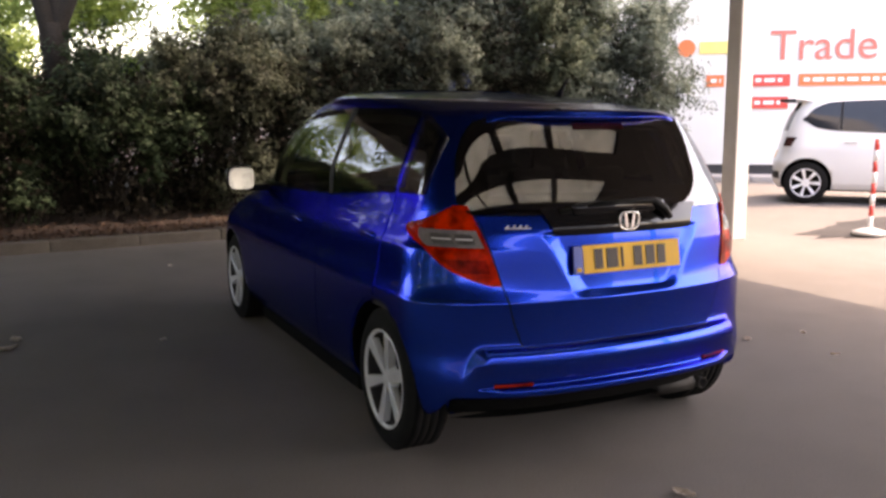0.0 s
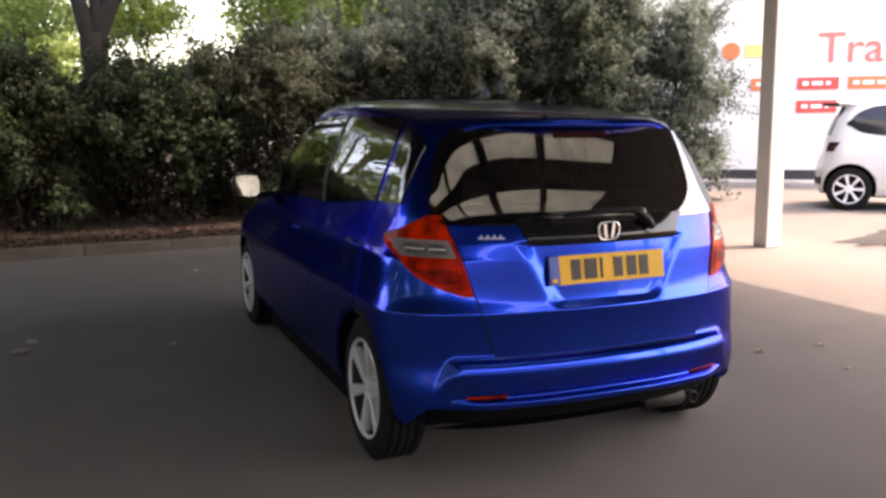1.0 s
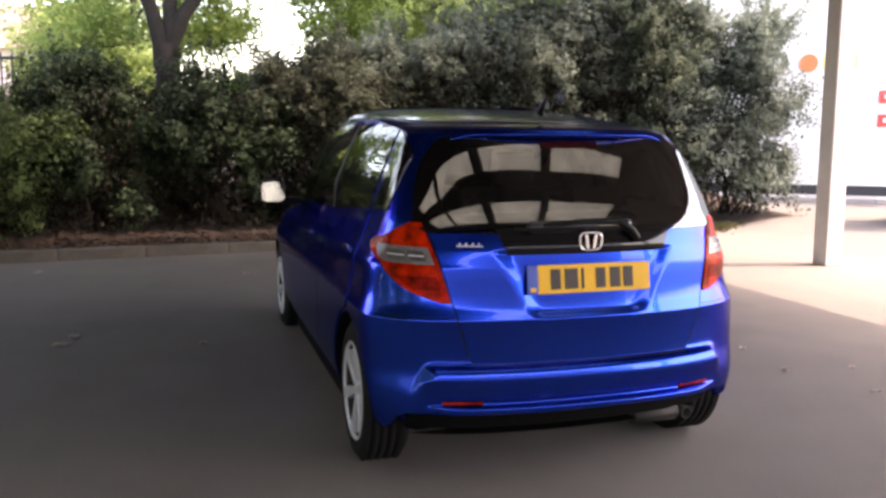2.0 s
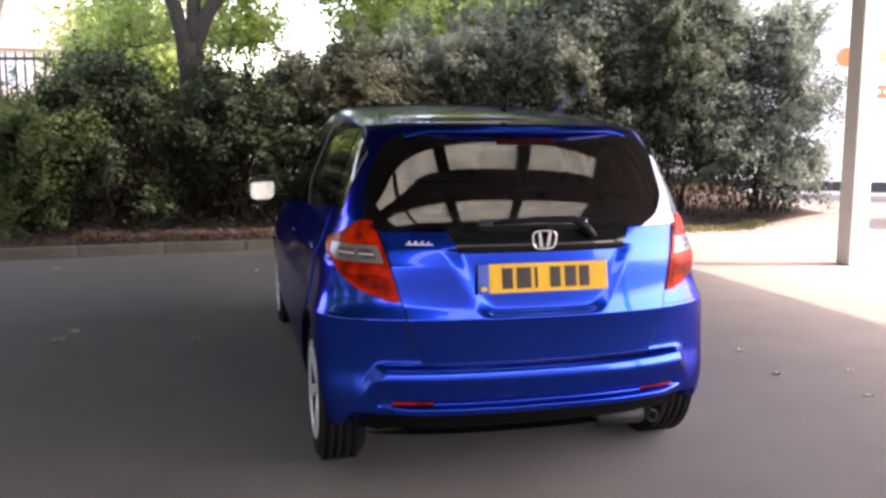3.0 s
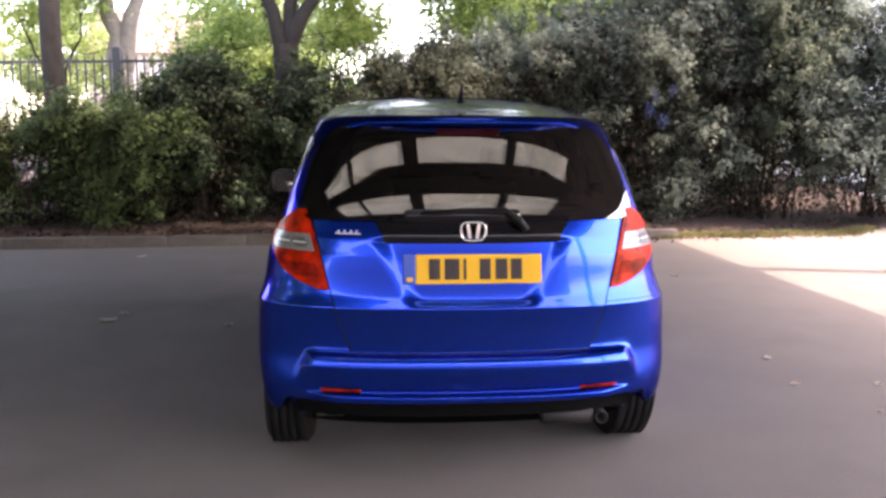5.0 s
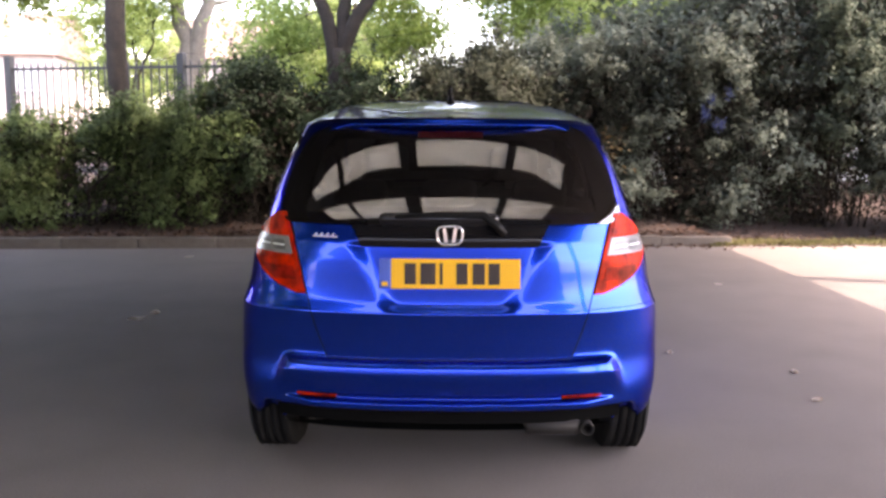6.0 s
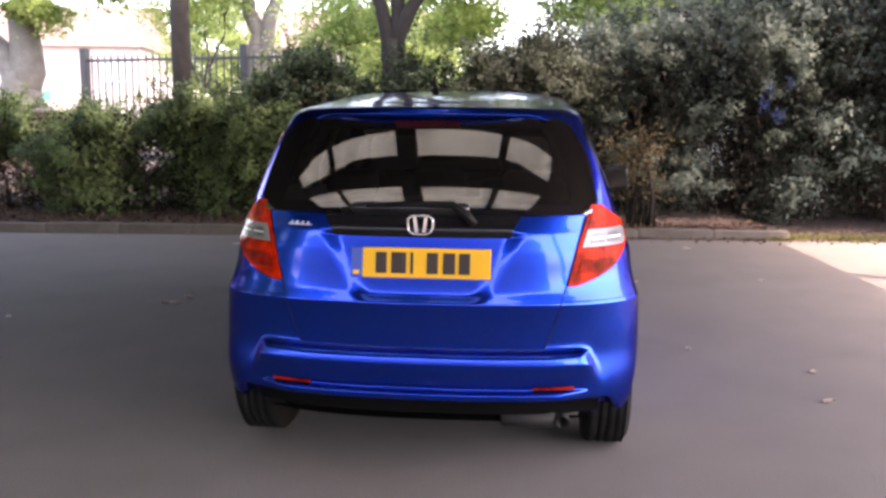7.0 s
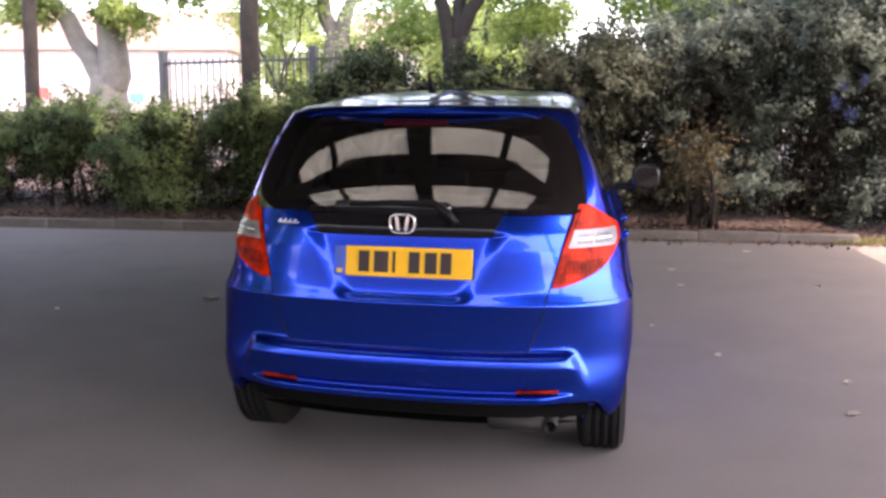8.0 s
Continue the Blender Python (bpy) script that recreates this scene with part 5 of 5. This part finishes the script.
def make_sign_building():
    # local x runs along the wall to the right as seen, local -y faces the forecourt
    root = thing("trade_building", (11.08, 14.08, 0.2), "white rendered trade building with red lettering and red sign boards", "building", turn=-40)
    part("wall", boxed((-9, 0, 0.27), (9, 0.3, 6.0), 0.01), M_WALL, root)
    part("plinth", boxed((-9, 0.02, -0.3), (9, 0.28, 0.268), 0.0), M_STEEL, root, "dark recessed plinth")
    pave = thing("pavement", (11.08, 14.08, 0.2), "narrow pale concrete pavement along the trade building", "pavement", kind="structure", turn=-40)
    for k in range(20):
        part("paving_slab", boxed((-9 + 0.9 * k + 0.004, -0.95, -0.08), (-9 + 0.9 * (k + 1) - 0.004, 0.015, 0.085), 0.008), M_PAVE, pave)
    up = Matrix.Rotation(radians(90), 4, "X")
    text_mesh("lettering", "Trade", 0.82, M_LETTER, root, Matrix.Translation((0.33, -0.02, 2.34)) @ up)
    boards = ((0.0, 0.74, 1.83, 2.06, M_SIGNRED), (0.90, 3.4, 1.83, 2.06, M_SIGNORANGE), (0.0, 0.72, 1.39, 1.62, M_SIGNRED), (-0.85, -0.5, 1.83, 2.06, M_SIGNORANGE))
    for a, b, c, d, m in boards:
        board = part("sign_board", boxed((a, -0.03, c), (b, -0.002, d), 0.004), m, root, "red and orange sign board")
        x, end, k = a + 0.09, a + (0.80 if b - a < 1 else 0.90) * (b - a), 0
        while x < end:
            wd = (0.11, 0.20, 0.15)[k % 3]
            part("sign_bar", boxed((x, -0.036, c + 0.08), (min(x + wd, end), -0.031, d - 0.075)), M_SIGNWHITE, board)
            x, k = x + wd + 0.055, k + 1
    bm = bmesh.new()
    bmesh.ops.create_cone(bm, cap_ends=True, segments=28, radius1=0.17, radius2=0.17, depth=0.03)
    bmesh.ops.transform(bm, matrix=Matrix.Translation((-1.25, -0.02, 2.6)) @ up, verts=bm.verts)
    part("sign_disc", bm, M_SIGNORANGE, root, "round red sign shape")
    part("sign_bar", boxed((-1.0, -0.03, 2.48), (-0.4, -0.002, 2.72), 0.004), M_SIGNYELLOW, root, "yellow sign shape")


def make_pole():
    root = thing("barrier_pole", (6.55, 7.75, 0.09), "red and white striped marker pole on a pale base", "pole")
    z = 0.06
    for k in range(8):
        v, f = tube([(0.03 * z, 0, z), (0.03 * (z + 0.125), 0, z + 0.125)], [0.026, 0.026], 12)
        link_mesh("stripe", v, f, M_SIGNRED if k % 2 else M_SIGNWHITE, root, "", True)
        z += 0.125
    v, f = lathe([(0, 0.001), (0, 0.19), (0.03, 0.18), (0.07, 0.05), (0.07, 0.001)], 20)
    link_mesh("base", [(b, c, a - 0.02) for a, b, c in v], f, M_CREAM, root, "pale round base", True)


def make_patch():
    """Cast shadow painted as a dark sheet on the tarmac round the marker pole, draped on the slope."""
    rng = random.Random(8)
    wob = [rng.uniform(0.85, 1.12) for _ in range(40)]
    verts, faces = [], []
    for j in range(7):
        for k in range(40):
            t = 2 * math.pi * k / 40
            q = j / 6 * wob[k]
            u, v = 1.15 * q * math.cos(t), 0.5 * q * math.sin(t)
            x, y = 7.15 + 0.9 * u + 0.44 * v, 7.78 - 0.44 * u + 0.9 * v
            verts.append((x, y, float(height(np.float64(x), np.float64(y))) + 0.016 - 0.004 * j / 6))
    for j in range(6):
        for k in range(40):
            k2 = (k + 1) % 40
            faces.append((j * 40 + k, (j + 1) * 40 + k, (j + 1) * 40 + k2, j * 40 + k2))
    p = link_mesh("shadow_patch", verts, faces, M_PATCHSHADE, None, "", True)
    tagged(p, "dark patch round the marker pole, a painted cast shadow", "ground", kind="structure")


def fallen_leaf(x, y, turn, size, seed):
    rng = random.Random(seed)
    bm = bmesh.new()
    top = []
    for i in range(7):
        t = i / 6
        wd = 0.34 * math.sin(math.pi * t) ** 0.7 * (1 - 0.3 * t)
        lift = 0.10 * (t - 0.5) ** 2 * 4 + rng.uniform(0, 0.05)
        row = [bm.verts.new((t - 0.5, s * wd, 0.6 * lift + 0.10 * abs(s) * rng.uniform(0.5, 1.2))) for s in (-1, 0, 1)]
        top.append(row)
    for i in range(6):
        for k in range(2):
            bm.faces.new((top[i][k], top[i + 1][k], top[i + 1][k + 1], top[i][k + 1]))
    bmesh.ops.solidify(bm, geom=bm.faces[:], thickness=0.02)
    low = min(v.co.z for v in bm.verts)
    bmesh.ops.translate(bm, vec=(0, 0, -low), verts=bm.verts)
    bmesh.ops.scale(bm, vec=(size, size, size), verts=bm.verts)
    me = bpy.data.meshes.new("fallen_leaf")
    bm.to_mesh(me)
    bm.free()
    me.materials.append(M_DRYLEAF)
    ob = new("fallen_leaf", me)
    ob.matrix_basis = pose(x, y, float(height(np.float64(x), np.float64(y))) + 0.001, 0, 0, turn)
    tagged(ob, "dry pale brown fallen leaf on the asphalt", "leaf", "fallen leaves")


def make_small_things():
    spots = ((-2.28, 6.89, 0.11), (-2.23, 7.13, 0.10), (-1.39, 6.71, 0.06), (2.0, 5.58, 0.06), (1.9, 5.04, 0.07), (2.35, 5.0, 0.05), (0.95, 2.35, 0.06), (-2.9, 10.2, 0.08), (-0.9, 9.6, 0.07), (2.5, 8.6, 0.06),
             (2.1, 4.55, 0.05), (-0.2, 2.2, 0.04), (2.2, 10.6, 0.08), (1.32, 9.19, 0.06), (1.34, 8.34, 0.06), (-3.2, 6.3, 0.05), (1.39, 6.01, 0.055), (1.04, 6.72, 0.045), (-0.01, 3.48, 0.075))
    for i, (x, y, s) in enumerate(spots):
        fallen_leaf(x, y, random.uniform(0, 360), s * 1.25, i)
    # litter on the bed
    rng = np.random.default_rng(5)
    n = 7000
    x = rng.uniform(-9, 6.6, n)
    d = 0.16 + rng.gamma(1.2, 0.35, n)
    z = 0.12 + 0.38 * step(0.2, 4.5, d)
    e = step(3.28, 3.60, x)
    z = z * (1 - e) + (0.006 + 0.40 * step(0.1, 4.5, d) + height(x, np.full(n, 12.0))) * e
    c = np.stack([x, kerb_y(x) + d, z + rng.uniform(0.0, 0.03, n)], axis=1)
    # drifts in the gutter
    k = 480
    x = rng.uniform(0.8, 6.2, k)
    y = kerb_y(x) - rng.gamma(1.0, 0.10, k)
    c = np.concatenate([c, np.stack([x, y, height(x, y) + 0.012 + rng.uniform(0, 0.02, k)], axis=1)])
    n += k
    v = leaf_cloud(c, np.tile([0, 0, 1.0], (n, 1)), 0.056, rng, 0.35, 0.5)
    ob = leaf_object("leaf_litter", v, M_LITTER, None)
    tagged(ob, "brown fallen leaves scattered on the soil bed", "leaf litter", kind="stuff")
    # thin grass along the open edge of the bed
    n = 2600
    x = rng.uniform(3.3, 6.5, n)
    d = rng.normal(0.12, 0.11, n) + 0.05 * np.sin(x * 5.1)
    c = np.stack([x, kerb_y(x) + d, height(x, np.full(n, 12.0)) + rng.uniform(0.005, 0.055, n)], axis=1)
    v = leaf_cloud(c, np.tile([0, -1.0, 0.25], (n, 1)), 0.075, rng, 0.5, 0.16)
    ob = leaf_object("grass", v, M_GRASS, None)
    tagged(ob, "thin yellow-green grass at the edge of the soil bed", "grass", kind="stuff")


def house(x, y, w, storeys, turn):
    h = 2.8 * storeys
    root = thing("house", (x, y, 0), "pale brick terraced house far beyond the trees", "house", "far houses", turn=turn)
    part("wall", boxed((-w / 2, 0, -0.1), (w / 2, 7, h), 0.0), M_PALEBRICK, root)
    bm = bmesh.new()
    pts = [bm.verts.new(p) for p in ((-w / 2 - 0.3, -0.4, h), (w / 2 + 0.3, -0.4, h), (w / 2 + 0.3, 7.4, h), (-w / 2 - 0.3, 7.4, h), (-w / 2 - 0.3, 3.5, h + 2.6), (w / 2 + 0.3, 3.5, h + 2.6))]
    for f in ((0, 1, 5, 4), (2, 3, 4, 5), (0, 4, 3), (1, 2, 5), (3, 2, 1, 0)):
        bm.faces.new([pts[i] for i in f])
    part("roof", bm, M_ROOF, root, "brown tiled roof")
    n = max(2, int(w / 2.6))
    for k in range(storeys):
        for i in range(n):
            cx = -w / 2 + (i + 0.5) * w / n
            if k == 0 and i == n // 2:
                part("door", boxed((cx - 0.45, -0.05, 0.1), (cx + 0.45, -0.002, 2.15), 0.01), M_SIGNRED, root, "red front door")
                continue
            z = 0.9 + 2.8 * k
            win = part("window", boxed((cx - 0.6, -0.06, z), (cx + 0.6, -0.002, z + 1.25), 0.01), M_SIGNWHITE, root, "white framed window")
            part("pane", boxed((cx - 0.52, -0.066, z + 0.08), (cx - 0.03, -0.061, z + 1.17)), M_FARPANE, win)
            part("pane", boxed((cx + 0.03, -0.066, z + 0.08), (cx + 0.52, -0.061, z + 1.17)), M_FARPANE, win)
    return root


def make_surroundings():
    row = house(-29, 46, 16, 2, 8)
    part("shop_sign", boxed((-3.6, -0.25, 2.9), (-2.4, -0.08, 3.5), 0.02), M_SIGNRED, row, "red shop sign")
    part("shop_sign", boxed((2.4, -0.25, 2.7), (3.2, -0.08, 3.2), 0.02), M_TEAL, row, "teal shop sign")
    house(-10, 49, 11, 2, 4)
    # plain unseen wall added to close the place behind the camera and fill reflections
    w = link_mesh("wall_south", *box_data((-14, -9.3, -0.1), (9, -9.0, 3.6)), M_DARKWALL)
    tagged(w, "plain grey clad wall added out of view behind the camera", "wall", kind="structure")


def box_data(lo, hi):
    (a, b, c), (d, e, f) = lo, hi
    v = [(a, b, c), (d, b, c), (d, e, c), (a, e, c), (a, b, f), (d, b, f), (d, e, f), (a, e, f)]
    return v, [(3, 2, 1, 0), (4, 5, 6, 7), (0, 1, 5, 4), (1, 2, 6, 5), (2, 3, 7, 6), (3, 0, 4, 7)]


make_ground()
make_canopy()
blue_car()
white_car()
make_planting()
make_trees()
make_fence()
make_sign_building()
make_pole()
make_patch()
make_surroundings()
make_small_things()
make_kerb()
